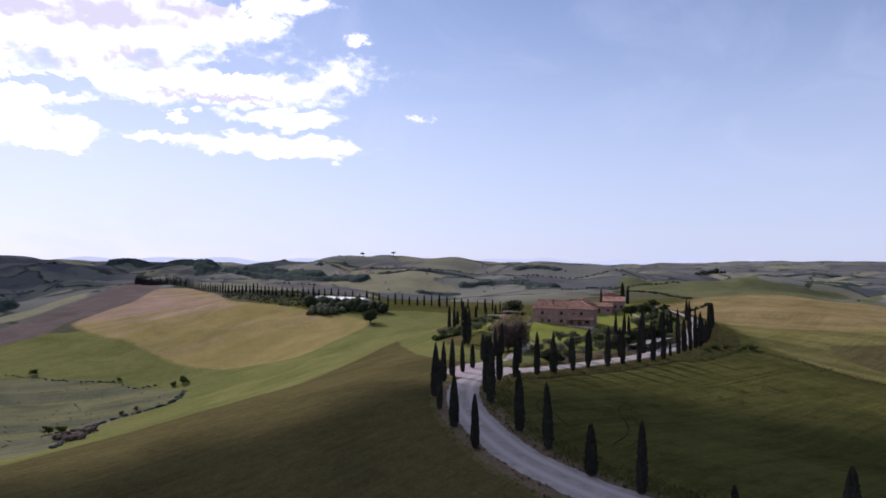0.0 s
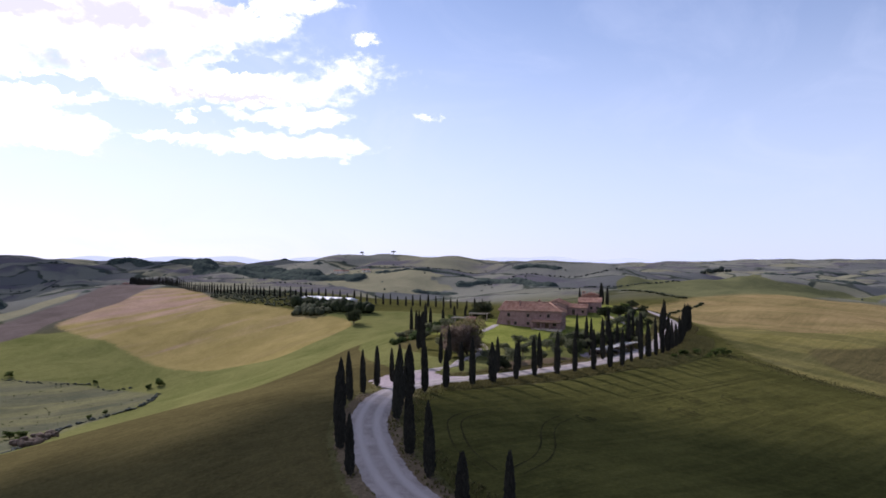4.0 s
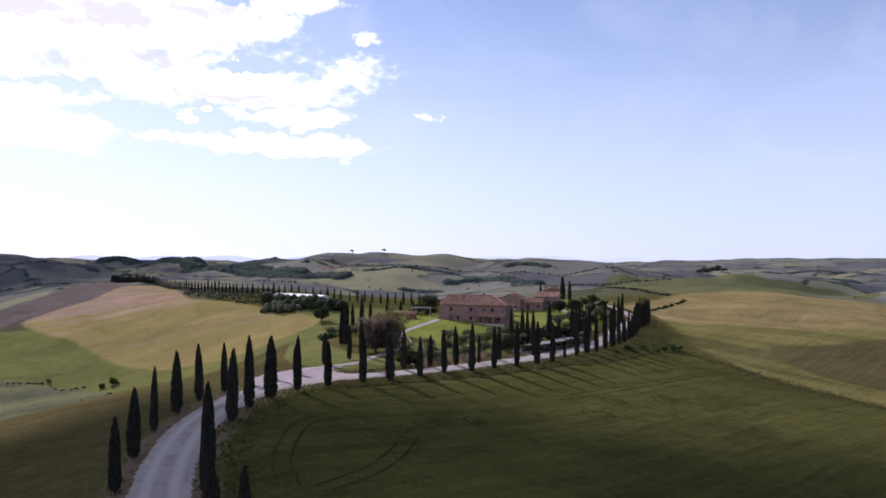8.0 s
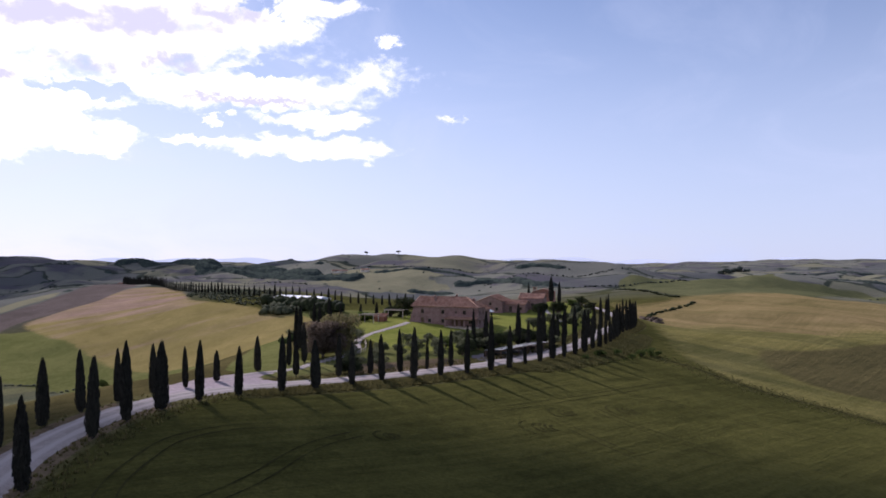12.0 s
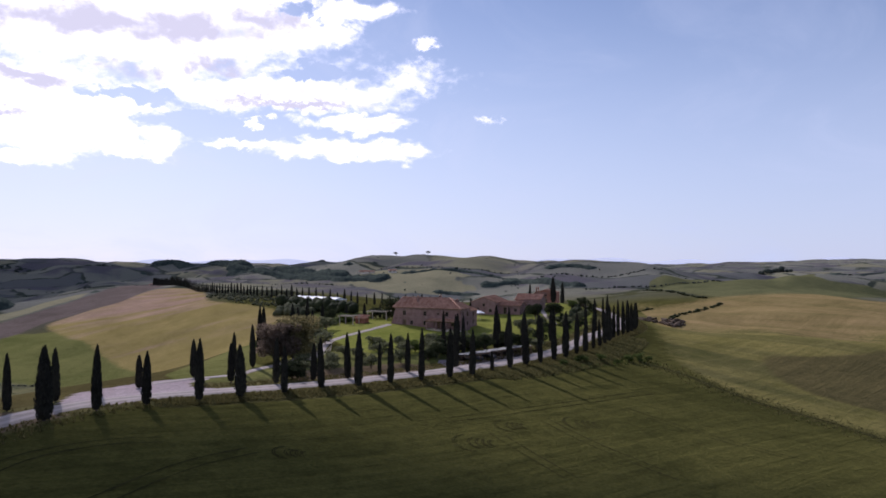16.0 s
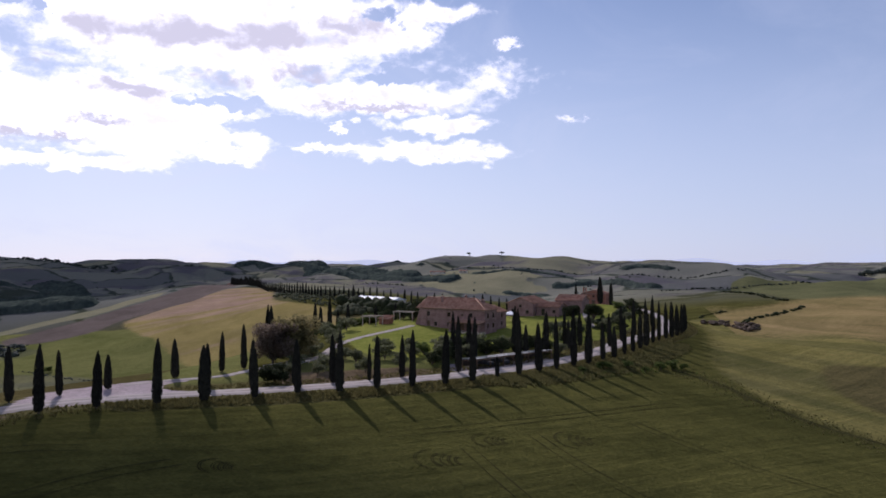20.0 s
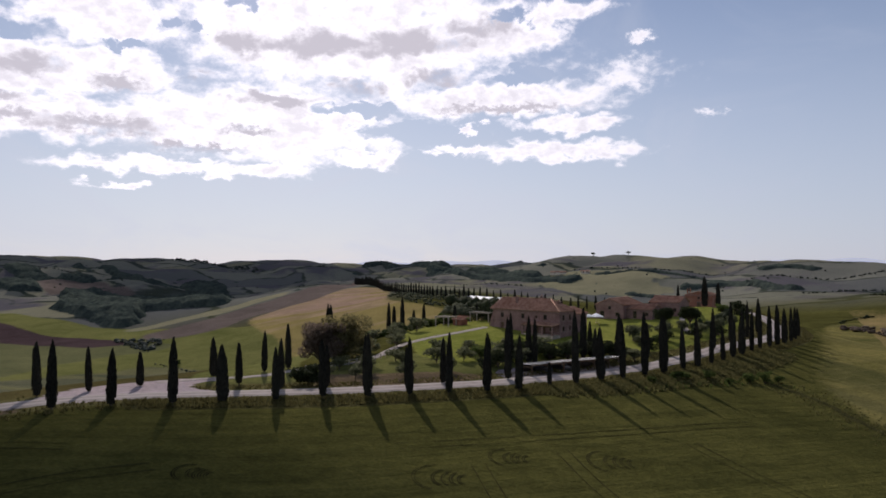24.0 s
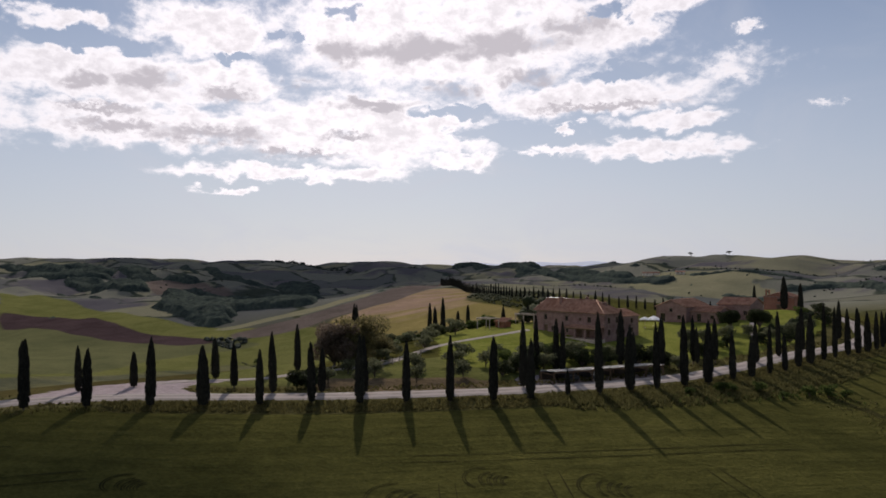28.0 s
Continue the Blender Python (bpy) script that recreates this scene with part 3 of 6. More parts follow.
DRY_BED = [(27, 162), (36, 168), (46, 177), (50, 186), (42, 184), (33, 177), (24, 171)]
GARDEN_MEADOW = [(12, 152), (20, 152), (26, 160), (18, 172), (10, 185), (0, 210), (-2, 245), (4, 262), (30, 285), (20, 330), (-20, 300), (-14, 230), (-6, 190), (2, 165)]
STUBBLE = [(-300, 553), (-284, 564), (-275, 612), (-285, 712), (-232, 690), (-176, 572), (-115, 533), (-56, 488), (-47, 462), (-60, 430), (-78, 394), (-99, 400), (-126, 408), (-159, 428), (-185, 450), (-218, 482), (-258, 510)]
ROSY = [(-308, 556), (-292, 722), (-226, 694), (-180, 600), (-160, 555), (-205, 540), (-262, 528)]
PLOUGHED = [(-330, 473), (-310, 493), (-292, 518), (-300, 552), (-278, 582), (-273, 620), (-290, 715), (-392, 977), (-459, 1058), (-335, 690), (-329, 616), (-340, 573), (-346, 531), (-362, 495)]
MAUVE_FAR = [(-1021, 910), (-887, 878), (-790, 848), (-676, 795), (-728, 747), (-800, 740), (-900, 800)]
SCRUB = [(-256, 403), (-217, 409), (-173, 394), (-135, 373), (-134, 358), (-144, 327), (-146, 294), (-140, 240), (-180, 200), (-300, 250)]
TAN_RIDGE = [(-372, 585), (-357, 608), (-353, 696), (-475, 1074), (-445, 999), (-334, 648), (-344, 570), (-357, 562)]
PALE_FAR = [(-160, 971), (-119, 1038), (-40, 985), (31, 939), (-21, 898), (-90, 881)]
EARTH_STRIP = [(-736, 499), (-639, 520), (-449, 475), (-390, 475), (-333, 467), (-353, 446), (-402, 441), (-503, 440), (-646, 455)]
MEADOW_FAR = [(-984, 623), (-767, 596), (-523, 527), (-448, 521), (-410, 516), (-405, 487), (-457, 480), (-647, 525), (-742, 503)]
WOOD_FAR = [(-559, 570), (-735, 737), (-735, 776), (-687, 782), (-458, 594), (-408, 530), (-410, 516), (-466, 536)]
WOOD_B = [(-680, 775), (-633, 817), (-562, 833), (-372, 614), (-420, 603), (-461, 584)]
WOOD_C = [(-1075, 768), (-1036, 815), (-924, 802), (-801, 744), (-810, 704), (-1011, 750)]
WOOD_D = [(-1595, 989), (-1399, 969), (-1086, 869), (-1050, 840), (-1086, 764), (-1295, 829)]
WOOD_E = [(-825, 1017), (-831, 1075), (-818, 1124), (-569, 842), (-642, 849)]
WOOD_LINE = [(-1174, 1102), (-1028, 1062), (-865, 966), (-837, 993), (-777, 1017)]
PALE_CREST = [(-401, 511), (-371, 570), (-343, 609), (-343, 593), (-361, 553), (-381, 505)]
PALE_MID = [(-193, 1060), (-126, 1079), (-21, 1065), (13, 1006), (-49, 955), (-138, 927)]
GREEN_RIGHT = [(231, 927), (600, 1400), (471, 1023), (603, 1037), (571, 898), (272, 543), (217, 572), (189, 691)]



def build_ground():
    n, spread, reach = 720, 5.0, 4700.0
    s = np.linspace(-1, 1, n)
    k = reach / math.sinh(spread)
    gx, gy = np.meshgrid(45 + k * np.sinh(spread * s), 170 + k * np.sinh(spread * s), indexing="xy")
    z = land(gx, gy)
    road, drive, walk_up = (beside(q, gx, gy, 16) for q in (ROAD, DRIVE, CHAPEL_PATH))
    side = road - 2.3
    # a low bank on the field side of the road
    bank = np.exp(-((road - 6.2) / 2.0) ** 2) * (gy < 250)
    z -= 0.5 * bank * (gx > 15)
    cut = inside(CAR_PARK, gx, gy).astype(float)
    for _ in range(3):
        cut = (cut + np.roll(cut, 1, 0) + np.roll(cut, -1, 0) + np.roll(cut, 1, 1) + np.roll(cut, -1, 1)) / 5
    z -= 0.5 * cut
    shares = {name: np.zeros(z.shape, np.float32) for name in ("far_land", "fallow", "rosy", "meadow", "stubble", "pasture", "spur", "hollow_shade", "golden", "tilled", "earth", "pale", "scrub", "wild", "lawn", "bare", "gravel")}
    off = np.hypot(gx - 40, gy - 170)
    shares["far_land"][:] = np.clip((off - 420) / 200, 0, 1)
    edge = np.interp(gy, [40, 126, 150, 224, 262, 330], [-125, -82, -58, -33, -12, 12]) + 1.5 * np.sin(gy / 7.0)
    west_side = np.interp(gy, [-100, 41, 53, 68, 81, 92, 114, 134, 150, 165], [250, 50, 32, 18, 9.5, 5.5, 2.4, 5.8, 3, 6])
    shares["fallow"][(gx < west_side) & (gy < 262) & (gx > -500)] = 1
    shares["rosy"][inside(ROSY, gx, gy)] = 1
    slope = (gx < edge) & (gy < 520) & (gx > -800) & (gy > 20)
    shares["meadow"][slope] = 1
    shares["pasture"][slope & (gx < -300 + 10 * np.sin(gy / 23.0)) & (gy < 470)] = 1
    ditch_y = np.interp(gx, [80, 92, 102, 108, 113, 121, 128, 150, 220, 400], [222, 211, 204, 194, 188, 182, 173, 152, 100, -20])
    spur = (gy > ditch_y + 2.0 * np.sin(gx / 9.0)) & (gx > 92 + 0.10 * (gy - 206)) & (gy < 520) & (gx < 700)
    shares["spur"][:] = np.where((gx > 80) & (gy < 520) & (gx < 700), np.clip((gy - ditch_y) / 26 + 0.42, 0, 1) * np.clip((gx - 90 - 0.10 * (gy - 206)) / 24, 0, 1), 0)
    ridge_top = np.clip(1.22 - np.hypot((gx - 270) / 210.0, (gy - 500) / 105.0) + 0.12 * wander(gx, gy, 60, 8), 0, 1)
    shares["golden"] = np.where(spur | (gy > 400), ridge_top, 0).astype(np.float32) * (gx > 150)
    for name, polys in (("meadow", (MEADOW_FAR,)), ("pasture", (GREEN_RIGHT,)), ("stubble", (STUBBLE,)), ("tilled", (PLOUGHED, MAUVE_FAR)), ("earth", (EARTH_STRIP,)), ("hollow_shade", (HOLLOW_SHADE,)),
                        ("pale", (PALE_FAR, PALE_MID, TAN_RIDGE, PALE_CREST)), ("scrub", (SCRUB,)), ("lawn", (LAWN,)), ("bare", (DRY_BED,)), ("gravel", (CAR_PARK, APRON))):
        for poly in polys:
            shares[name][inside(poly, gx, gy)] = 1
    shares["meadow"][inside(GARDEN_MEADOW, gx, gy) | inside(LOW_GARDEN, gx, gy)] = 1
    shares["wild"] = np.maximum(shares["wild"], np.where(gy < 138, np.clip(1.4 - np.abs(road - 4.0) / 1.5, 0, 1), np.clip(1.6 - np.abs(road - 5.2) / 2.6, 0, 1))).astype(np.float32)
    shares["bare"] = np.maximum(shares["bare"], np.clip(1.7 - np.abs(road - 3.4) / 0.9, 0, 1) * (gy < 128)).astype(np.float32)
    for q, half in ((road, np.where(gy > 150, 1.2, 1.9)), (drive, 0.5), (walk_up, 0.4)):
        shares["gravel"] = np.maximum(shares["gravel"], np.clip((half - q) / 0.9 + 0.5, 0, 1)).astype(np.float32)
    shares["lawn"] *= (shares["gravel"] < 0.5)
    for name in ("meadow", "rosy", "hollow_shade", "stubble", "pasture", "spur", "tilled", "earth", "pale", "scrub"):
        q = shares[name]
        for _ in range({"stubble": 6, "rosy": 24, "hollow_shade": 16, "tilled": 4, "scrub": 5}.get(name, 2)):
            q = (q + np.roll(q, 1, 0) + np.roll(q, -1, 0)) / 3
            q = (q + np.roll(q, 1, 1) + np.roll(q, -1, 1)) / 3
        shares[name] = q
    me = bpy.data.meshes.new("ground")
    co = np.stack([gx, gy, z], -1).reshape(-1, 3)
    i = np.arange(n * n).reshape(n, n)
    quads = np.stack([i[:-1, :-1], i[:-1, 1:], i[1:, 1:], i[1:, :-1]], -1).reshape(-1, 4)
    me.vertices.add(len(co))
    me.vertices.foreach_set("co", co.astype(np.float32).ravel())
    me.loops.add(quads.size)
    me.loops.foreach_set("vertex_index", quads.astype(np.int32).ravel())
    me.polygons.add(len(quads))
    me.polygons.foreach_set("loop_start", np.arange(0, quads.size, 4, dtype=np.int32))
    me.update(calc_edges=True)
    me.polygons.foreach_set("use_smooth", np.ones(len(quads), bool))
    for name, values in shares.items():
        a = me.attributes.new(name, "FLOAT", "POINT")
        a.data.foreach_set("value", values.ravel())
    me.materials.append(ground_material())
    return tagged(new("ground", me), "rolling farmland of green wheat, stubble and ploughed fields", "ground", kind="structure")


build_ground()


def lane(name, line, half, label, seed):
    """A strip of gravel with a crown and ragged edges along a line; half: its half width along the way."""
    rng = np.random.RandomState(seed)
    pts = curve_points([tuple(q) for q in line[::3]], 0.6)
    d = np.gradient(pts, axis=0)
    nrm = np.stack([d[:, 1], -d[:, 0]], 1) / np.hypot(d[:, 0], d[:, 1])[:, None]
    wide = half(pts) if callable(half) else np.full(len(pts), half)
    steps = np.linspace(-1, 1, 9)
    rows = []
    for a in steps:
        w = a * wide + (rng.uniform(-0.22, 0.22, len(pts)) if abs(a) == 1 else 0)
        q = pts + nrm * w[:, None]
        rows.append(np.column_stack([q, land(q[:, 0], q[:, 1]) + 0.13 - 0.16 * abs(a) ** 4]))
    co = np.stack(rows, 1)
    n, k = co.shape[:2]
    i = np.arange(n * k).reshape(n, k)
    faces = np.stack([i[:-1, :-1], i[:-1, 1:], i[1:, 1:], i[1:, :-1]], -1).reshape(-1, 4)
    me = bpy.data.meshes.new(name)
    me.from_pydata(co.reshape(-1, 3).tolist(), [], faces.tolist())
    me.polygons.foreach_set("use_smooth", np.ones(len(faces), bool))
    a = me.attributes.new("across", "FLOAT", "POINT")
    a.data.foreach_set("value", np.tile(steps, n).astype(np.float32))
    me.materials.append(GRAVEL)
    me.update()
    return tagged(new(name, me), label, "road", kind="structure")


lane("road", ROAD, lambda q: np.interp(q[:, 1], [120, 150], [2.9, 2.1]), "pale grey gravel road winding between cypresses", 5)
lane("drive", DRIVE, 1.05, "narrow pale gravel drive up to the farmhouse", 6)
lane("path", CHAPEL_PATH, 0.75, "narrow pale path across the lawn to the chapel", 7)


# ---------------------------------------------------------------- helpers for things
def mesh_from(name, verts, faces, mat, flat=False):
    me = bpy.data.meshes.new(name)
    me.from_pydata([tuple(map(float, v)) for v in verts], [], faces)
    me.materials.append(mat)
    if not flat:
        me.polygons.foreach_set("use_smooth", np.ones(len(me.polygons), bool))
    me.update()
    return me


def part(name, me, parent, label=""):
    """Links a mesh, or a bmesh with its material, as one part under a thing or a part."""
    if isinstance(me, tuple):
        bm, mat = me
        me = bpy.data.meshes.new(name)
        bm.to_mesh(me)
        bm.free()
        me.materials.append(mat)
    ob = new(name, me)
    ob.parent = parent
    return tagged(ob, label)


def box(x0, y0, z0, x1, y1, z1, bevel=0.0):
    bm = bmesh.new()
    bmesh.ops.create_cube(bm, size=1)
    for v in bm.verts:
        v.co = Vector(((x0 + x1) / 2 + v.co.x * (x1 - x0), (y0 + y1) / 2 + v.co.y * (y1 - y0), (z0 + z1) / 2 + v.co.z * (z1 - z0)))
    if bevel:
        bmesh.ops.bevel(bm, geom=bm.edges[:], offset=bevel, segments=2, affect="EDGES")
    return bm


def tube_mesh(name, points, radii, mat, sides=7):
    """A tapered, bent tube through points."""
    verts, faces = [], []
    pts = [Vector(p) for p in points]
    for i, (p, r) in enumerate(zip(pts, radii)):
        d = (pts[min(i + 1, len(pts) - 1)] - pts[max(i - 1, 0)]).normalized()
        a = d.orthogonal().normalized()
        b = d.cross(a)
        for k in range(sides):
            w = 6.2832 * k / sides
            verts.append(p + r * (math.cos(w) * a + math.sin(w) * b))
        if i:
            for k in range(sides):
                q = (k + 1) % sides
                faces.append(((i - 1) * sides + k, (i - 1) * sides + q, i * sides + q, i * sides + k))
    faces.append(tuple(range(len(verts) - sides, len(verts))))
    return verts, faces


def joined(pieces):
    verts, faces = [], []
    for v, f in pieces:
        o = len(verts)
        verts += list(v)
        faces += [tuple(i + o for i in q) for q in f]
    return verts, faces


# ---------------------------------------------------------------- cypresses
def cypress_profile(t, rng):
    return (min(1.0, (t * 4.5 + 0.40)) ** 0.6) * (1 - t ** 3.4) ** 0.8 * (1.06 - 0.22 * t)


def cypress_meshes(seed, height=10.0, radius=0.85, spires=1):
    """A tapered stem and a slim, close crown of upright sprays with an uneven outline."""
    rng = random.Random(seed)
    verts, faces = [], []
    rings, sides = 30, 16
    lump = [[rng.uniform(0.80, 1.12) for _ in range(sides)] for _ in range(rings)]
    for i in range(rings):
        t = i / (rings - 1)
        z = 0.35 + t * (height - 0.55)
        r = radius * cypress_profile(t, rng) * 0.90
        for k in range(sides):
            w = 6.2832 * k / sides
            q = r * (0.5 * lump[i][k] + 0.25 * lump[i][k - 1] + 0.25 * lump[max(i - 1, 0)][k])
            verts.append((q * math.cos(w), q * math.sin(w), z))
        if i:
            for k in range(sides):
                q = (k + 1) % sides
                faces.append(((i - 1) * sides + k, (i - 1) * sides + q, i * sides + q, i * sides + k))
    faces.append(tuple(reversed(range(sides))))
    pieces = [(verts, faces)]
    sv, sf = [], []
    for _ in range(620):
        t = rng.random() ** 0.85
        w = rng.uniform(0, 6.2832)
        z = 0.2 + t * (height - 0.7)
        r = radius * cypress_profile(t, rng) * rng.uniform(0.72, 0.98)
        tall, wide = rng.uniform(0.35, 0.95), rng.uniform(0.06, 0.13)
        out = Vector((math.cos(w), math.sin(w), 0))
        side = Vector((-math.sin(w), math.cos(w), 0))
        base = out * r + Vector((0, 0, z))
        tip = base + out * rng.uniform(-0.02, 0.16) + side * rng.uniform(-0.08, 0.08) + Vector((0, 0, tall))
        o = len(sv)
        sv += [base - side * wide, base + side * wide, base + out * wide * 1.3, tip]
        sf += [(o, o + 1, o + 3), (o + 1, o + 2, o + 3), (o + 2, o, o + 3)]
    pieces.append((sv, sf))
    for s in range(spires):
        a = rng.uniform(0, 6.28)
        x, y = 0.28 * radius * math.cos(a) * s, 0.28 * radius * math.sin(a) * s
        top = height + rng.uniform(-0.1, 0.35) - 0.5 * s
        pieces.append(tube_mesh("t", [(x, y, top - 1.9), (x * 1.1, y * 1.1, top - 0.8), (x * 1.2, y * 1.2, top)], [radius * 0.42, radius * 0.22, 0.02], CYPRESS, 6))
    crown = mesh_from("crown", *joined(pieces), CYPRESS, flat=True)
    trunk = mesh_from("trunk", *tube_mesh("trunk", [(0, 0, -0.5), (0.02, 0, 0.4), (0, 0.02, 2.0)], [0.17, 0.14, 0.09], BARK), BARK)
    return crown, trunk


CYPRESS_SHAPES = [cypress_meshes(11 + k, 10.0, r, s) for k, (r, s) in enumerate(((0.60, 1), (0.72, 2), (0.54, 1), (0.66, 3), (0.78, 2), (0.50, 1)))]
tree_rng = random.Random(5)


def cypress(x, y, height, group="cypresses along the gravel road", label="", girth=1.0, shape=None):
    k = tree_rng.randrange(6) if shape is None else shape
    crown, trunk = CYPRESS_SHAPES[k]
    ob = new("cypress")
    part("trunk", trunk, ob)
    part("crown", crown, ob)
    s = height / 10.2
    g = girth * tree_rng.uniform(0.92, 1.08) * (0.55 + 0.45 * s)
    ob.matrix_world = pose(x, y, ground(x, y) - 0.05, tree_rng.uniform(-1.2, 1.2), tree_rng.uniform(-1.2, 1.2), tree_rng.uniform(0, 360)) @ Matrix.Diagonal((g, g, s, 1))
    return tagged(ob, label or "slim dark green Italian cypress beside the pale gravel road", "cypress", group)


FIELD_ROW = [(34, 58, 6.6), (24.5, 58.5, 5.6), (20.3, 71, 7.5), (16.3, 76.5, 5.9), (12.9, 85.2, 8.4), (10.3, 92.9, 8.4), (7.5, 108.8, 9.1), (7.4, 116.5, 9.8), (8.3, 123.8, 9.1), (10.7, 130.5, 8.6), (14.3, 136.2, 7.4), (19.2, 141.8, 9.0), (23.4, 146.7, 8.0)]
SLIM_ROW = [(28.4, 151.8, 7.6), (32.8, 157.2, 8.6), (38.1, 161.0, 9.7), (42.8, 165.5, 8.9), (47.7, 169.3, 9.5), (52.4, 173.5, 9.5), (56.3, 177.7, 8.9)]
HILL_ROW = [(59.9, 183.3, 4.1), (63.4, 187.3, 12.6), (66.7, 192.2, 9.5), (69.8, 196.2, 10.7), (73, 201, 11.7), (75.8, 205.4, 10.6), (78.8, 211, 8.4), (81.2, 215.1, 6.9), (83.6, 219.5, 8.7), (85.7, 224, 6.9),
            (87.5, 228.7, 8.6), (89.2, 233, 9.8), (91.2, 239, 9.2), (93, 243, 10.2), (95.1, 247.6, 9.6), (96.9, 251, 9.8), (98.6, 254.5, 8.6), (100.2, 258.5, 8.4), (101.4, 263, 8.0), (102.3, 268, 7.2)]
NEAR_LEFT_ROW = [(4.1, 86.5, 6.9), (1.6, 95.5, 7.3), (-0.4, 105, 7.6), (-1.2, 113.7, 8.2), (-1.0, 121.3, 8.1), (0.3, 128.0, 7.5), (1.9, 135.1, 7.6), (4.1, 141.4, 6.4), (6.4, 148.4, 5.3), (9.4, 160.8, 6.6)]
GARDEN_ROW = [(25.0, 157.7, 7.8), (29.9, 162.6, 6.6), (35.1, 166.0, 8.3), (39.9, 170.3, 6.3), (44.4, 174.7, 7.6), (52.8, 183.0, 10.6), (80.5, 227.5, 8.0), (83.5, 236, 9.2), (87, 245.5, 9.8), (90.5, 256, 9.4), (93, 266, 9.0)]
GATE_GROUP = [(12.8, 169.6, 7.2), (17.4, 157.4, 6.6), (14.8, 173.8, 8.2)]
BACK_GROUP = [(6.3, 199.8, 10.9), (7.4, 199.3, 10.6), (2.3, 236.2, 8.4), (4.0, 236.2, 7.2), (6.9, 235.2, 9.2), (5.2, 245.7, 5.3), (8.2, 245.8, 6.4), (12.3, 258.6, 5.2), (16.4, 266.0, 5.6), (20.5, 271.0, 5.2)]
LAWN_GROUP = [(48.9, 197.0, 9.6), (51.8, 198.8, 9.1), (53.1, 198.6, 8.6), (60.0, 209.4, 10.4), (60.6, 213.2, 7.2), (66.5, 212.2, 9.4), (62.5, 208.9, 6.6), (70.3, 221.3, 8.7), (71.2, 220.4, 6.8), (73.6, 224.6, 8.2)]
CHAPEL_GROUP = [(78.7, 304.5, 9.6), (82.4, 310.5, 8.4), (70.3, 308.9, 7.6)]
for spot in FIELD_ROW:
    cypress(*spot, girth=1.28, label="dense dark green cypress on the field side of the gravel road")
for spot in SLIM_ROW + HILL_ROW:
    cypress(*spot, girth=0.95)
for spot in NEAR_LEFT_ROW:
    cypress(*spot, label="slim cypress on the dry verge across the gravel road")
for spot in GARDEN_ROW:
    cypress(*spot, group="cypresses along the garden side", label="slim cypress on the garden side of the road", girth=0.85)
for spot in GATE_GROUP:
    cypress(*spot, group="cypresses by the garden gate", label="dark cypress beside the garden drive")
for spot in BACK_GROUP:
    cypress(*spot, group="cypresses behind the garden", label="tall dark cypress behind the garden hedge")
for spot in LAWN_GROUP:
    cypress(*spot, group="cypresses on the lawn", label="slim cypress on the lawn below the farmhouse")
for spot in CHAPEL_GROUP:
    cypress(*spot, group="cypresses by the chapel", label="broad old cypress beside the brick chapel", girth=1.25)
AVENUE = curve_points([(-400, 905), (-330, 800), (-262, 712), (-200, 640), (-140, 585), (-95, 560), (-50, 549), (-20, 552), (20, 551), (45, 546)], 5.5)
for spot in AVENUE:
    cypress(spot[0], spot[1], tree_rng.uniform(7.5, 10.5), group="cypresses of the far avenue", label="small far cypress in a long avenue on the ridge", girth=1.25)


# ---------------------------------------------------------------- broad trees, olives and shrubs
def leaf_cloud(rng, blobs, count, size):
    """Many small bent leaf sprays through a few overlapping clumps."""
    verts, faces = [], []
    weights = [b[3] * b[4] * b[5] for b in blobs]
    for _ in range(count):
        cx, cy, cz, rx, ry, rz = rng.choices(blobs, weights)[0]
        d = Vector((rng.gauss(0, 1), rng.gauss(0, 1), rng.gauss(0, 1))).normalized()
        r = rng.random() ** 0.33
        c = Vector((cx + d.x * rx * r, cy + d.y * ry * r, cz + d.z * rz * r))
        a = Vector((rng.gauss(0, 1), rng.gauss(0, 1), rng.gauss(0, 0.7))).normalized()
        b = a.orthogonal().normalized()
        b = (b * math.cos(3.0 * rng.random()) + a.cross(b) * math.sin(3.0 * rng.random()))
        s = size * rng.uniform(0.6, 1.4)
        o = len(verts)
        verts += [c - a * s, c + b * s * 0.5, c + a * s + d * s * 0.3, c - b * s * 0.5]
        faces += [(o, o + 1, o + 2), (o, o + 2, o + 3)]
    return verts, faces


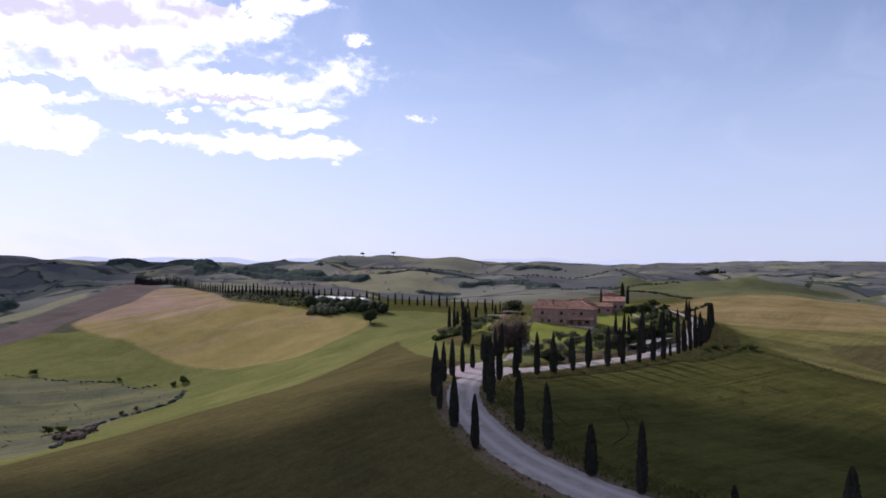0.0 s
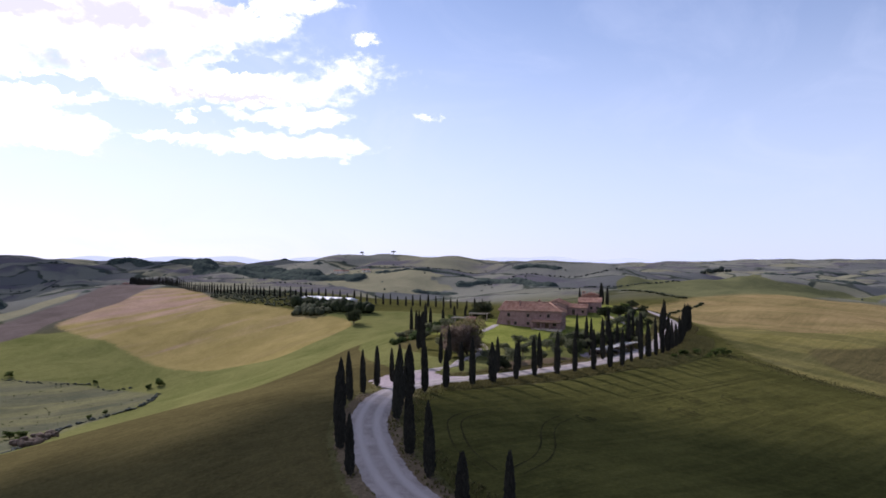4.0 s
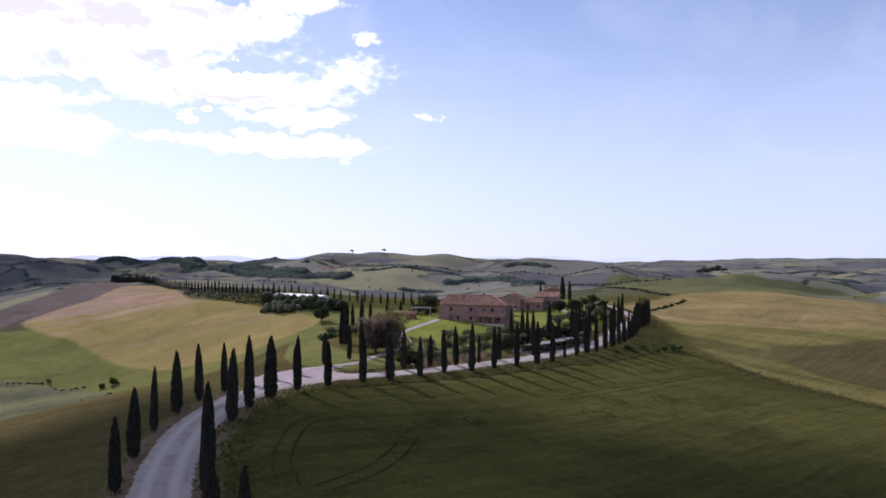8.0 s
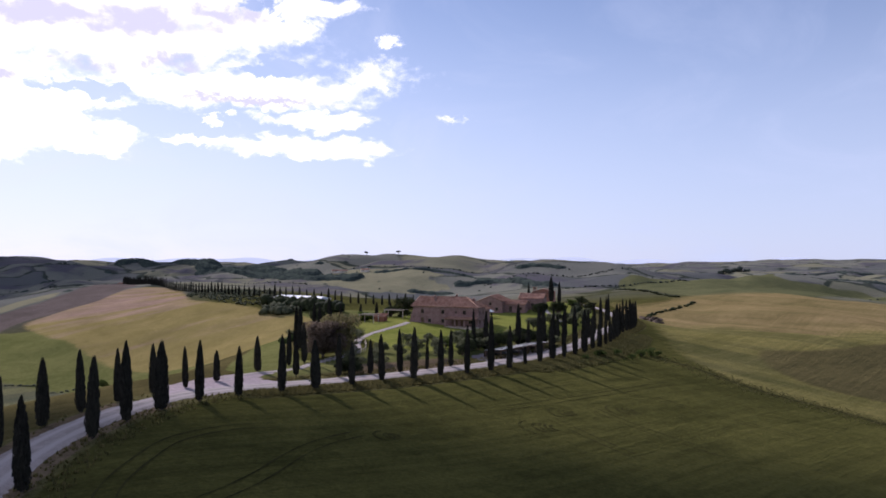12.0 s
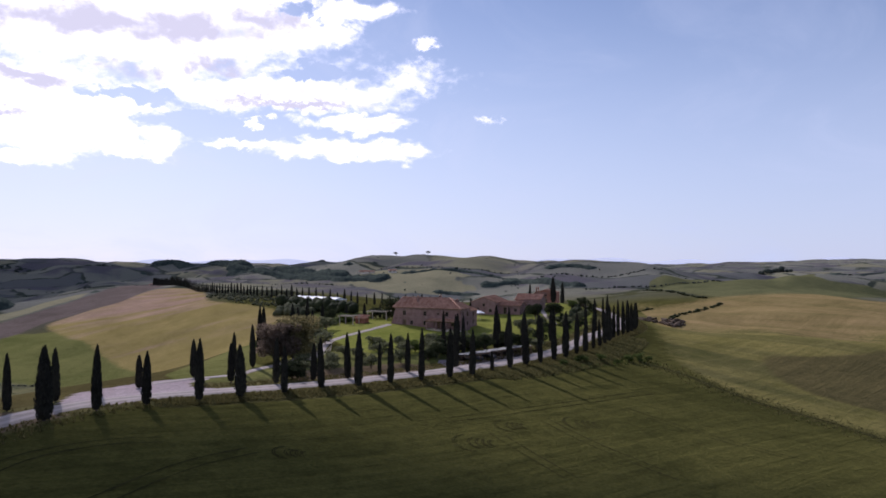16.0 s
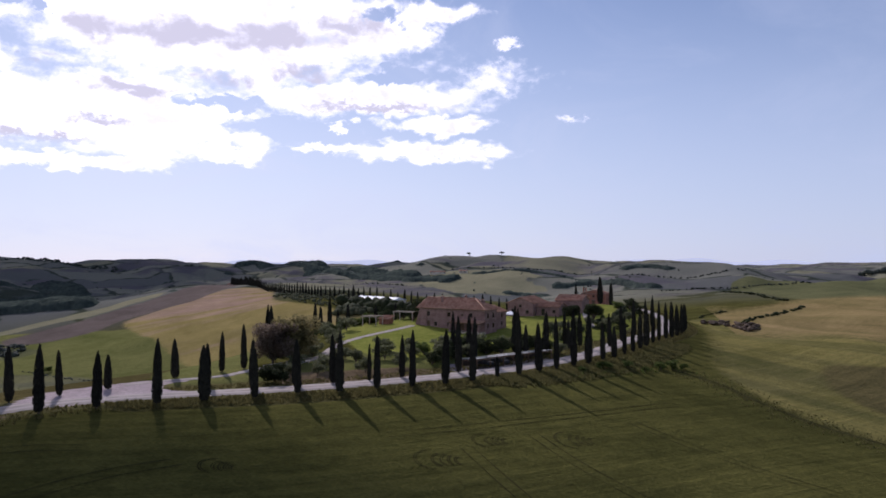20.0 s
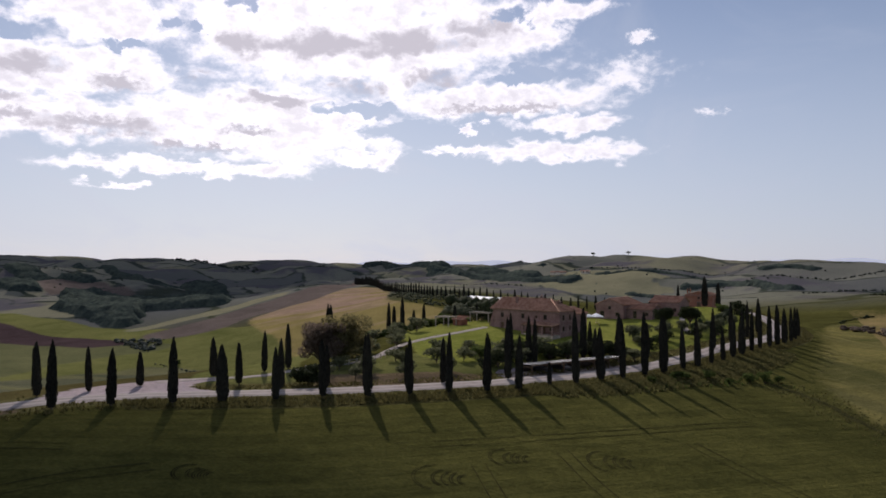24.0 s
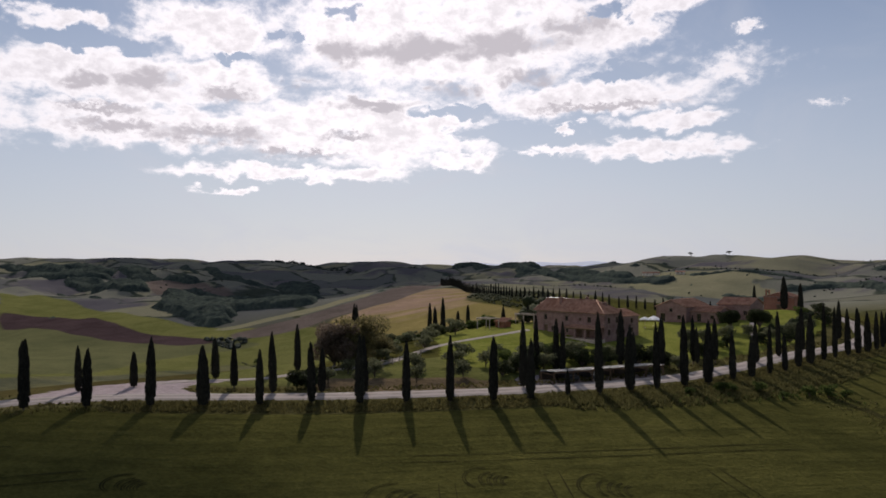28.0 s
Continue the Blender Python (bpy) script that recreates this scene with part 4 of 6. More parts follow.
def tree_meshes(seed, height, width, foliage, count=2600, size=0.22, trunk_share=0.3, blobs=9, low=False):
    rng = random.Random(seed)
    bl = []
    for _ in range(blobs):
        a, r = rng.uniform(0, 6.28), width * 0.5 * rng.uniform(0.15, 0.9)
        h = height * (rng.uniform(0.25, 0.8) if low else rng.uniform(trunk_share + 0.18, 0.84))
        q = width * rng.uniform(0.13, 0.25)
        bl.append((r * math.cos(a), r * math.sin(a), h, q, q, q * rng.uniform(0.7, 1.0) * min(1.0, height / width)))
    bl.append((0, 0, height * 0.62, width * 0.3, width * 0.3, height * 0.25))
    crown = mesh_from("crown", *leaf_cloud(rng, bl, count, size), foliage, flat=True)
    pieces = [tube_mesh("t", [(0, 0, -0.4), (rng.uniform(-.1, .1) * width * 0.2, 0, height * trunk_share), (rng.uniform(-.2, .2), rng.uniform(-.2, .2), height * 0.7)],
                        [0.05 * height * 0.7, 0.035 * height * 0.8, 0.02], BARK)]
    for b in bl[:-1]:
        pieces.append(tube_mesh("t", [(0, 0, height * trunk_share * rng.uniform(0.6, 1.1)), (b[0] * 0.5, b[1] * 0.5, (height * trunk_share + b[2]) / 2 + 0.2), (b[0], b[1], b[2])],
                                [0.022 * height, 0.014 * height, 0.006 * height], BARK, 5))
    trunk = mesh_from("trunk", *joined(pieces), BARK)
    return crown, trunk


def leafy_tree(meshes, name, x, y, label, category, group="", scale=1.0, sink=0.05):
    ob = new(name)
    part("trunk", meshes[1], ob)
    part("crown", meshes[0], ob)
    ob.matrix_world = pose(x, y, ground(x, y) - sink, 0, 0, tree_rng.uniform(0, 360)) @ Matrix.Diagonal((scale, scale, scale * tree_rng.uniform(0.92, 1.08), 1))
    return tagged(ob, label, category, group)


OLIVES = [tree_meshes(41 + k, 3.3, 4.4, OLIVE, 950, 0.20, 0.20, 6 + k, k == 2) for k in range(4)]
for k, (x, y, s) in enumerate([(29.5, 176, 1.0), (33, 183, 0.9), (36.5, 190, 1.1), (29, 188, 0.9), (40.5, 194, 1.0), (41.5, 184, 0.9), (47, 194, 1.15), (33.5, 198, 1.0), (26.5, 168, 0.8), (24, 176, 0.9),
                               (38, 203, 0.9), (45, 206, 1.0), (20, 206, 1.1), (15.5, 214, 1.1), (18, 196, 1.2), (11, 222, 1.1), (8, 230, 1.0), (14, 229, 1.2), (30.5, 170.5, 0.8), (37, 177, 0.85),
                               (72, 249, 1.1), (75.5, 256, 1.0), (68, 243, 1.0), (66, 236, 1.2), (80, 254, 1.0), (84, 262, 1.1), (87, 271, 1.0), (21.5, 189, 0.9), (17, 182, 1.0), (13, 199, 1.0)]):
    leafy_tree(OLIVES[(k * 3 + k // 5) % 4], "olive_tree", x, y, "young grey-green olive tree on the garden slope", "olive tree", "olive trees of the garden", s)
BIG_BUSHES = [tree_meshes(61, 8.0, 8.6, RUSSET, 12000, 0.21, 0.10, 30, True), tree_meshes(62, 9.0, 8.8, BRONZE, 12000, 0.22, 0.12, 30, True)]
leafy_tree(BIG_BUSHES[0], "russet_tree", 17.0, 180.8, "wide reddish brown tree beside the garden drive", "tree")
leafy_tree(BIG_BUSHES[1], "broad_tree", 19.2, 184.8, "wide tree in thin olive brown leaf beside the garden drive", "tree")
leafy_tree(BIG_BUSHES[1], "broad_tree", 18.0, 192.5, "smaller olive brown tree farther up the garden drive", "tree", scale=0.62)
SHRUBS = [tree_meshes(71 + k, 2.6, 3.6, m, 1300, 0.15, 0.05, 9, True) for k, m in enumerate((DARK_LEAF, BROAD, OLIVE))]
CARPORT_SHRUBS = [
    (49.5, 203, 1.3, 0), (53, 207, 1.4, 0), (57, 209.5, 1.3, 0), (60.5, 215, 1.5, 0), (64, 217, 1.3, 0), (67.5, 214.5, 1.2, 0), (46, 210, 1.1, 1), (50.5, 212, 1.3, 1), (55.5, 215, 1.1, 1),
    (48, 192, 1.3, 0), (47.5, 196, 1.5, 0), (50, 197.5, 1.4, 2), (51.5, 202.5, 1.6, 0), (45.5, 201, 1.3, 2), (44.5, 208, 1.2, 0), (51, 209, 1.5, 2), (54.5, 204.5, 1.4, 0), (57.5, 206.5, 1.5, 0),
    (59.5, 211, 1.5, 2), (62.5, 212, 1.5, 0), (65, 213.5, 1.4, 0), (69.5, 213, 1.1, 2), (46.5, 188.5, 1.1, 0), (42.5, 198, 1.1, 1), (48.5, 204.5, 1.4, 0)]
GARDEN_SHRUBS = [
    (70.5, 226, 1.2, 0), (73.5, 240, 1.1, 0), (79, 248, 1.2, 0), (84, 254, 1.1, 0), (90, 282, 1.4, 0), (88, 292, 1.5, 0), (84, 288, 1.2, 1), (12, 240, 1.0, 1),
    (16, 243, 1.2, 1), (3, 226, 1.1, 2), (0, 222, 1.2, 2), (7.5, 218, 1.1, 2), (27, 248, 1.4, 0), (23, 252, 1.6, 0), (68, 231, 1.0, 2), (71.5, 235, 1.0, 1)]
for x, y, s, kind in CARPORT_SHRUBS + GARDEN_SHRUBS:
    label = ("dense dark evergreen shrub on the grass", "leafy green shrub on the grass", "grey-green garden shrub on the slope")[kind]
    leafy_tree(SHRUBS[kind], "shrub", x, y, label, "shrub", "shrubs round the garden", s)
leafy_tree(tree_meshes(74, 3.1, 5.0, DARK_LEAF, 4200, 0.20, 0.04, 22, True), "shrub", 25.7, 163.8, "dense dome of dark evergreen shrub beside the road", "shrub", "shrubs round the garden")
ROUND_TREE = tree_meshes(81, 6.0, 5.4, DARK_LEAF, 6500, 0.19, 0.22, 24)
leafy_tree(ROUND_TREE, "holm_oak", 70.8, 261.5, "round clipped dark holm oak on the lawn", "tree", "round trees by the barns")
leafy_tree(ROUND_TREE, "holm_oak", 76.7, 265, "round clipped dark holm oak beside the path", "tree", "round trees by the barns", 1.05)
leafy_tree(tree_meshes(82, 7.5, 8.5, DARK_LEAF, 3000, 0.25, 0.2, 11, True), "holm_oak", 27, 262, "dark spreading holm oak behind the farmhouse", "tree")
leafy_tree(tree_meshes(83, 11, 14, DARK_LEAF, 3000, 0.5, 0.15, 12, True), "oak", -48, 462, "lone round oak at the edge of the stubble field", "tree")
VALLEY = tree_meshes(84, 4.2, 6.0, BROAD, 1800, 0.28, 0.1, 10, True)
for x, y, s in [(-157, 289, 0.9), (-165, 293, 0.8), (-242, 413, 0.9), (-145, 391, 1.0), (-150, 388, 0.7), (-187, 404, 0.5), (-152, 330, 0.5), (-148, 338, 0.5)]:
    leafy_tree(VALLEY, "valley_tree", x, y, "dark scrubby tree on the valley floor", "tree", "scrub trees in the valley", s)


# ---------------------------------------------------------------- buildings
def wall_mesh(length, height, openings, thick=0.45, gable=0.0):
    """An upright wall from the origin along x, its outer face at y = 0, with openings (x0, z0, x1, z1) cut through it."""
    bm = bmesh.new()
    xs = sorted({0.0, length, *(v for o in openings for v in (o[0], o[2])), *((length / 2,) if gable else ())})
    zs = sorted({-0.8, height, *(v for o in openings for v in (o[1], o[3]))})

    def solid(i, k):
        if i < 0 or k < 0 or i >= len(xs) - 1 or k >= len(zs) - 1:
            return False
        cx, cz = (xs[i] + xs[i + 1]) / 2, (zs[k] + zs[k + 1]) / 2
        return not any(o[0] < cx < o[2] and o[1] < cz < o[3] for o in openings)

    def quad(*p):
        bm.faces.new([bm.verts.new(q) for q in p])

    for i in range(len(xs) - 1):
        for k in range(len(zs) - 1):
            if not solid(i, k):
                continue
            a, b, c, d = xs[i], xs[i + 1], zs[k], zs[k + 1]
            quad((a, 0, c), (b, 0, c), (b, 0, d), (a, 0, d))
            quad((b, thick, c), (a, thick, c), (a, thick, d), (b, thick, d))
            if not solid(i - 1, k):
                quad((a, thick, c), (a, 0, c), (a, 0, d), (a, thick, d))
            if not solid(i + 1, k):
                quad((b, 0, c), (b, thick, c), (b, thick, d), (b, 0, d))
            if not solid(i, k - 1):
                quad((a, thick, c), (b, thick, c), (b, 0, c), (a, 0, c))
            if not solid(i, k + 1):
                quad((a, 0, d), (b, 0, d), (b, thick, d), (a, thick, d))
    if gable:
        m = length / 2
        for y, order in ((0.0, 1), (thick, -1)):
            p = [(0, y, height), (length, y, height), (m, y, height + gable)][::order]
            quad(*p)
    bmesh.ops.remove_doubles(bm, verts=bm.verts, dist=0.001)
    return bm


def window_parts(house, m, o, shutters=False, door=False):
    """A window or door in the opening o of the wall whose pose is m."""
    x0, z0, x1, z1 = o
    w, h = x1 - x0, z1 - z0
    name = "door" if door else "window"
    root = part(name, (box(x0, 0.20, z0, x1, 0.24, z1), PAINTED_WOOD if door else GLASS), house, "dark wooden door" if door else "dark window pane")
    root.matrix_basis = m
    rim = 0.09
    for a in ((x0, z0, x1, z0 + rim), (x0, z1 - rim, x1, z1), (x0, z0 + rim, x0 + rim, z1 - rim), (x1 - rim, z0 + rim, x1, z1 - rim)):
        part("frame", (box(a[0], 0.14, a[1], a[2], 0.198, a[3]), PAINTED_WOOD), root)
    if not door:
        part("mullion", (box((x0 + x1) / 2 - 0.035, 0.15, z0 + rim, (x0 + x1) / 2 + 0.035, 0.197, z1 - rim), PAINTED_WOOD), root)
        part("sill", (box(x0 - 0.12, -0.10, z0 - 0.12, x1 + 0.12, 0.13, z0 - 0.003), STONE_TRIM), root)
    part("lintel", (box(x0 - 0.15, -0.03, z1 + 0.003, x1 + 0.15, 0.12, z1 + 0.22), STONE_TRIM), root)
    return root


def roof_slope(corners, rib=0.24, up=0.10):
    """A sloping roof face with courses of half-round tiles; corners: eave left, eave right, top right, top left."""
    a, b, c, d = (Vector(p) for p in corners)
    normal = (b - a).cross(d - a).normalized()
    verts, faces = [], []

    def slab(p, lift0, lift1):
        o = len(verts)
        for q in p:
            verts.append(q + normal * lift0)
        for q in p:
            verts.append(q + normal * lift1)
        n = len(p)
        faces.append(tuple(o + n + i for i in range(n)))
        faces.append(tuple(o + i for i in reversed(range(n))))
        for i in range(n):
            j = (i + 1) % n
            faces.append((o + i, o + j, o + n + j, o + n + i))

    slab([a, b, c, d] if (c - d).length > 0.05 else [a, b, c], -0.14, 0.0)
    along = (b - a).normalized()
    count = int((b - a).length / rib)
    rise = (d - a) - along * (d - a).dot(along)
    full = rise.length
    s_d, s_c = (d - a).dot(along), (c - a).dot(along)
    total = (b - a).length
    for i in range(count):
        s = (i + 0.5) * total / count
        top = 1.0
        if s < s_d:
            top = s / s_d
        elif s > s_c:
            top = (total - s) / max(total - s_c, 1e-6)
        if top < 0.04:
            continue
        p0 = a + along * s
        p1 = p0 + rise * top
        w = along * rib * 0.30
        o = len(verts)
        wob = random.uniform(-0.012, 0.012)
        for p in (p0, p1):
            verts.extend([p - w, p + normal * (up + wob), p + w])
        faces.append((o, o + 1, o + 4, o + 3))
        faces.append((o + 1, o + 2, o + 5, o + 4))
        faces.append((o, o + 2, o + 1))
    return verts, faces


def hip_roof(house, x0, y0, x1, y1, z, rise, over=0.5, hip=None, left_hip=None):
    x0, y0, x1, y1 = x0 - over, y0 - over, x1 + over, y1 + over
    hip = (y1 - y0) / 2 if hip is None else hip
    left_hip = hip if left_hip is None else left_hip
    ym = (y0 + y1) / 2
    r0, r1 = (x0 + left_hip, ym, z + rise), (x1 - hip, ym, z + rise)
    c = [(x0, y0, z), (x1, y0, z), (x1, y1, z), (x0, y1, z)]
    for corners in ((c[0], c[1], r1, r0), (c[1], c[2], r1, r1), (c[2], c[3], r0, r1), (c[3], c[0], r0, r0)):
        part("roof", mesh_from("roof", *roof_slope(corners), TERRACOTTA, flat=True), house, "sun-bleached terracotta tile roof")
    part("ridge", mesh_from("ridge", *tube_mesh("r", [r0, r1], [0.16, 0.16], TERRACOTTA, 6), TERRACOTTA), house)
    for e, r in ((c[0], r0), (c[1], r1), (c[2], r1), (c[3], r0)):
        part("hip_ridge", mesh_from("hip_ridge", *tube_mesh("r", [e, r], [0.14, 0.14], TERRACOTTA, 6), TERRACOTTA), house)


def gable_roof(house, x0, y0, x1, y1, z, rise, over=0.4, along="x"):
    x0, y0, x1, y1 = x0 - over, y0 - over, x1 + over, y1 + over
    if along == "x":
        ym = (y0 + y1) / 2
        sides = (((x0, y0, z), (x1, y0, z), (x1, ym, z + rise), (x0, ym, z + rise)), ((x1, y1, z), (x0, y1, z), (x0, ym, z + rise), (x1, ym, z + rise)))
        ends = ((x0, ym, z + rise), (x1, ym, z + rise))
    else:
        xm = (x0 + x1) / 2
        sides = (((x1, y0, z), (x1, y1, z), (xm, y1, z + rise), (xm, y0, z + rise)), ((x0, y1, z), (x0, y0, z), (xm, y0, z + rise), (xm, y1, z + rise)))
        ends = ((xm, y0, z + rise), (xm, y1, z + rise))
    for corners in sides:
        part("roof", mesh_from("roof", *roof_slope(corners), TERRACOTTA, flat=True), house, "terracotta tile roof")
    part("ridge", mesh_from("ridge", *tube_mesh("r", list(ends), [0.15, 0.15], TERRACOTTA, 6), TERRACOTTA), house)


def block(house, w, d, h, front=(), right=(), back=(), left=(), mat=None, gable=0.0, gable_on="sides", doors=()):
    """Four walls with their windows round a rectangle w by d."""
    mat = mat or ROSE_BRICK
    walls = (("front", w, pose(0, 0, 0), front), ("right", d, pose(w, 0, 0, 0, 0, 90), right), ("back", w, pose(w, d, 0, 0, 0, 180), back), ("left", d, pose(0, d, 0, 0, 0, -90), left))
    for side, length, m, holes in walls:
        g = gable if (gable_on == "fronts" and side in ("front", "back")) or (gable_on == "sides" and side in ("left", "right")) else 0.0
        inset = 0.0 if side in ("front", "back") else 0.452
        shifted = [(o[0] - inset, o[1], o[2] - inset, o[3]) for o in holes]
        ob = part("wall", (wall_mesh(length - 2 * inset, h, shifted, gable=g), mat), house)
        ob.matrix_basis = m @ pose(inset, 0, 0)
        for o, raw in zip(shifted, holes):
            window_parts(house, m @ pose(inset, 0, 0), o, door=raw in doors)


def chimney(house, x, y, z, w=0.7, h=1.3, mat=None):
    shaft = part("chimney", (box(x - w / 2, y - w / 2, z - 0.9, x + w / 2, y + w / 2, z + h, 0.02), mat or ROSE_BRICK), house, "square brick chimney")
    part("cap", (box(x - w / 2 - 0.12, y - w / 2 - 0.12, z + h + 0.003, x + w / 2 + 0.12, y + w / 2 + 0.12, z + h + 0.12), STONE_TRIM), shaft)
    part("chimney_pot", (box(x - w / 4, y - w / 4, z + h + 0.123, x + w / 4, y + w / 4, z + h + 0.4, 0.03), TERRACOTTA), shaft)


def farmhouse():
    h = new("farmhouse")
    front = [(2.4, 3.35, 3.4, 4.6), (8.9, 3.35, 9.9, 4.6), (13.2, 3.6, 13.8, 4.3), (15.6, 3.35, 16.6, 4.6), (2.4, 0.05, 3.6, 2.2), (4.7, 0.8, 5.7, 1.95), (8.9, 0.8, 9.9, 1.95), (12.2, 0.05, 14.2, 2.1), (15.0, 0.05, 16.2, 2.1), (17.4, 0.8, 18.6, 1.9)]
    right = [(1.2, 3.3, 2.1, 4.6), (3.9, 3.3, 4.8, 4.6), (1.2, 0.8, 2.1, 2.0), (3.9, 0.8, 4.8, 2.0)]
    block(h, 20.3, 6.0, 5.5, front, right, [(4, 3.3, 5, 4.5), (12, 3.3, 13, 4.5)], (), doors=(front[4], front[7], front[8]))
    # the old west wall leans out towards its foot, and the front has a low sloping foot beside the door
    for name, corners, m in (("buttress", ((0.0, 4.9), (6.0, 4.9), (6.25, -0.8), (-0.25, -0.8), 1.75), pose(0, 6.0, 0, 0, 0, -90)), ("wall_foot", ((0.0, 1.6), (2.35, 1.6), (2.35, -0.8), (0.0, -0.8), 0.42), pose(0, 0, 0))):
        top_a, top_b, foot_b, foot_a, out = corners
        bm = bmesh.new()
        v = [bm.verts.new(p) for p in ((top_a[0], -0.004, top_a[1]), (top_b[0], -0.004, top_b[1]), (foot_b[0], -out, foot_b[1]), (foot_a[0], -out, foot_a[1]), (foot_a[0], -0.004, foot_a[1]), (foot_b[0], -0.004, foot_b[1]))]
        for f in ((0, 3, 2, 1), (0, 4, 3), (1, 2, 5), (3, 4, 5, 2)):
            bm.faces.new([v[i] for i in f])
        part(name, (bm, ROSE_BRICK), h, "sloping brick face of the old wall").matrix_basis = m
    part("string_course", (box(-0.06, -0.06, 2.78, 20.36, -0.004, 2.92), STONE_TRIM), h, "pale stone band under the upper windows")
    hip_roof(h, 0, 0, 20.3, 6.0, 5.5, 2.7, 0.55, 5.2, 1.3)
    part("cornice", (box(-0.2, -0.2, 5.2, 20.5, -0.004, 5.34), STONE_TRIM), h)
    chimney(h, 6.4, 1.6, 7.1, 0.6, 1.3)
    chimney(h, 12.2, 4.0, 7.8, 0.6, 0.8)
    chimney(h, 17.6, 3.6, 6.9, 0.8, 0.7)
    # lean-to porch
    part("porch_roof", mesh_from("porch_roof", *roof_slope(((11.2, -2.9, 2.35), (20.5, -2.9, 2.35), (20.5, -0.08, 2.76), (11.2, -0.08, 2.76))), TERRACOTTA, flat=True), h, "low tiled porch roof")
    part("porch_beam", (box(11.3, -2.75, 1.95, 20.4, -2.5, 2.17, 0.02), PAINTED_WOOD), h)
    for x in (11.4, 14.3, 17.2, 20.1):
        part("porch_post", (box(x - 0.2, -2.82, -0.8, x + 0.2, -2.42, 1.948, 0.02), ROSE_BRICK), h)
    part("porch_floor", (box(11.2, -3.0, -0.8, 20.5, -0.01, 0.04), PALE_STONE), h)
    h.matrix_world = pose(31.2, 238.2, 3.05, 0, 0, -21.5)
    return tagged(h, "two-storey rose brick farmhouse with a hipped tile roof", "farmhouse")


def annex():
    h = new("annex")
    right = [(1.2, 2.9, 2.1, 4.1), (4.4, 2.9, 5.3, 4.1), (1.1, 0.05, 2.2, 2.2), (4.4, 0.8, 5.3, 2.0)]
    block(h, 7.6, 7.2, 4.6, (), right, (), (), gable=1.3, gable_on="fronts", doors=(right[2],))
    gable_roof(h, 0, 0, 7.6, 7.2, 4.6, 1.35, 0.3, "y")
    h.matrix_world = pose(44.0, 240.4, 2.95, 0, 0, -21.5)
    return tagged(h, "lower rose brick wing behind the farmhouse", "house wing")


def barn(x, y, turn, w, d, h, rise, along, front, label, doors=(), mat=None):
    b = new("barn")
    block(b, w, d, h, front, [(d * 0.4, 1.2, d * 0.4 + 0.9, 2.3)], (), [(d * 0.4, 1.2, d * 0.4 + 0.9, 2.3)], mat=mat or ROSE_BRICK, gable=rise * 0.93, gable_on="fronts" if along == "y" else "sides", doors=doors)
    gable_roof(b, 0, 0, w, d, h, rise, 0.35, along)
    b.matrix_world = pose(x, y, ground(x + w * 0.5, y + d * 0.3) - 0.1, 0, 0, turn)
    return tagged(b, label, "barn", "converted barns behind the farmhouse")


def chapel():
    c = new("chapel")
    front = [(3.6, 0.05, 4.9, 2.6), (3.85, 3.6, 4.65, 4.4)]
    block(c, 8.5, 7.0, 5.0, front, [(3.0, 2.2, 3.7, 3.4)], (), [(3.0, 2.2, 3.7, 3.4)], mat=CHAPEL_BRICK, gable=1.2, gable_on="fronts", doors=(front[0],))
    gable_roof(c, 0, 0, 8.5, 7.0, 5.0, 1.25, 0.25, "y")
    part("cornice", (box(-0.2, -0.16, 4.85, 8.7, -0.004, 5.05), STONE_TRIM), c)
    gable = part("bell_gable", (box(0.4, 0.3, 5.0, 0.72, 0.8, 6.9, 0.02), CHAPEL_BRICK), c, "small brick bell gable")
    part("pier", (box(1.3, 0.3, 5.0, 1.62, 0.8, 6.9, 0.02), CHAPEL_BRICK), gable)
    part("cap", (box(0.3, 0.25, 6.903, 1.72, 0.85, 7.05), TERRACOTTA), gable)
    bell = bmesh.new()
    bmesh.ops.create_cone(bell, cap_ends=True, segments=12, radius1=0.24, radius2=0.10, depth=0.42, matrix=Matrix.Translation((1.01, 0.55, 6.45)))
    part("bell", (bell, IRON), gable, "dark bronze bell")
    c.matrix_world = pose(72.2, 315.0, ground(76, 316) - 0.1, 0, 0, -12)
    return tagged(c, "small orange brick chapel with a bell gable", "chapel")


farmhouse()
annex()
barn(50.4, 273.8, -14, 8.4, 13.0, 4.0, 1.8, "y", [(3.7, 2.6, 4.6, 3.6), (1.2, 0.05, 2.5, 2.2), (5.9, 0.8, 6.9, 1.9)], "rose brick barn with its gable to the lawn", doors=())
barn(58.9, 274.0, -14, 7.6, 7.5, 2.7, 1.3, "x", [(2.0, 0.05, 3.1, 2.1), (5.5, 0.8, 6.5, 1.8)], "low brick barn between two taller ones")
barn(64.8, 281.0, -14, 8.4, 9.0, 3.7, 1.6, "x", [(1.4, 0.05, 2.8, 2.3), (4.2, 0.9, 5.2, 2.1), (6.6, 0.9, 7.6, 2.1)], "long brick barn with a tile roof")
chapel()


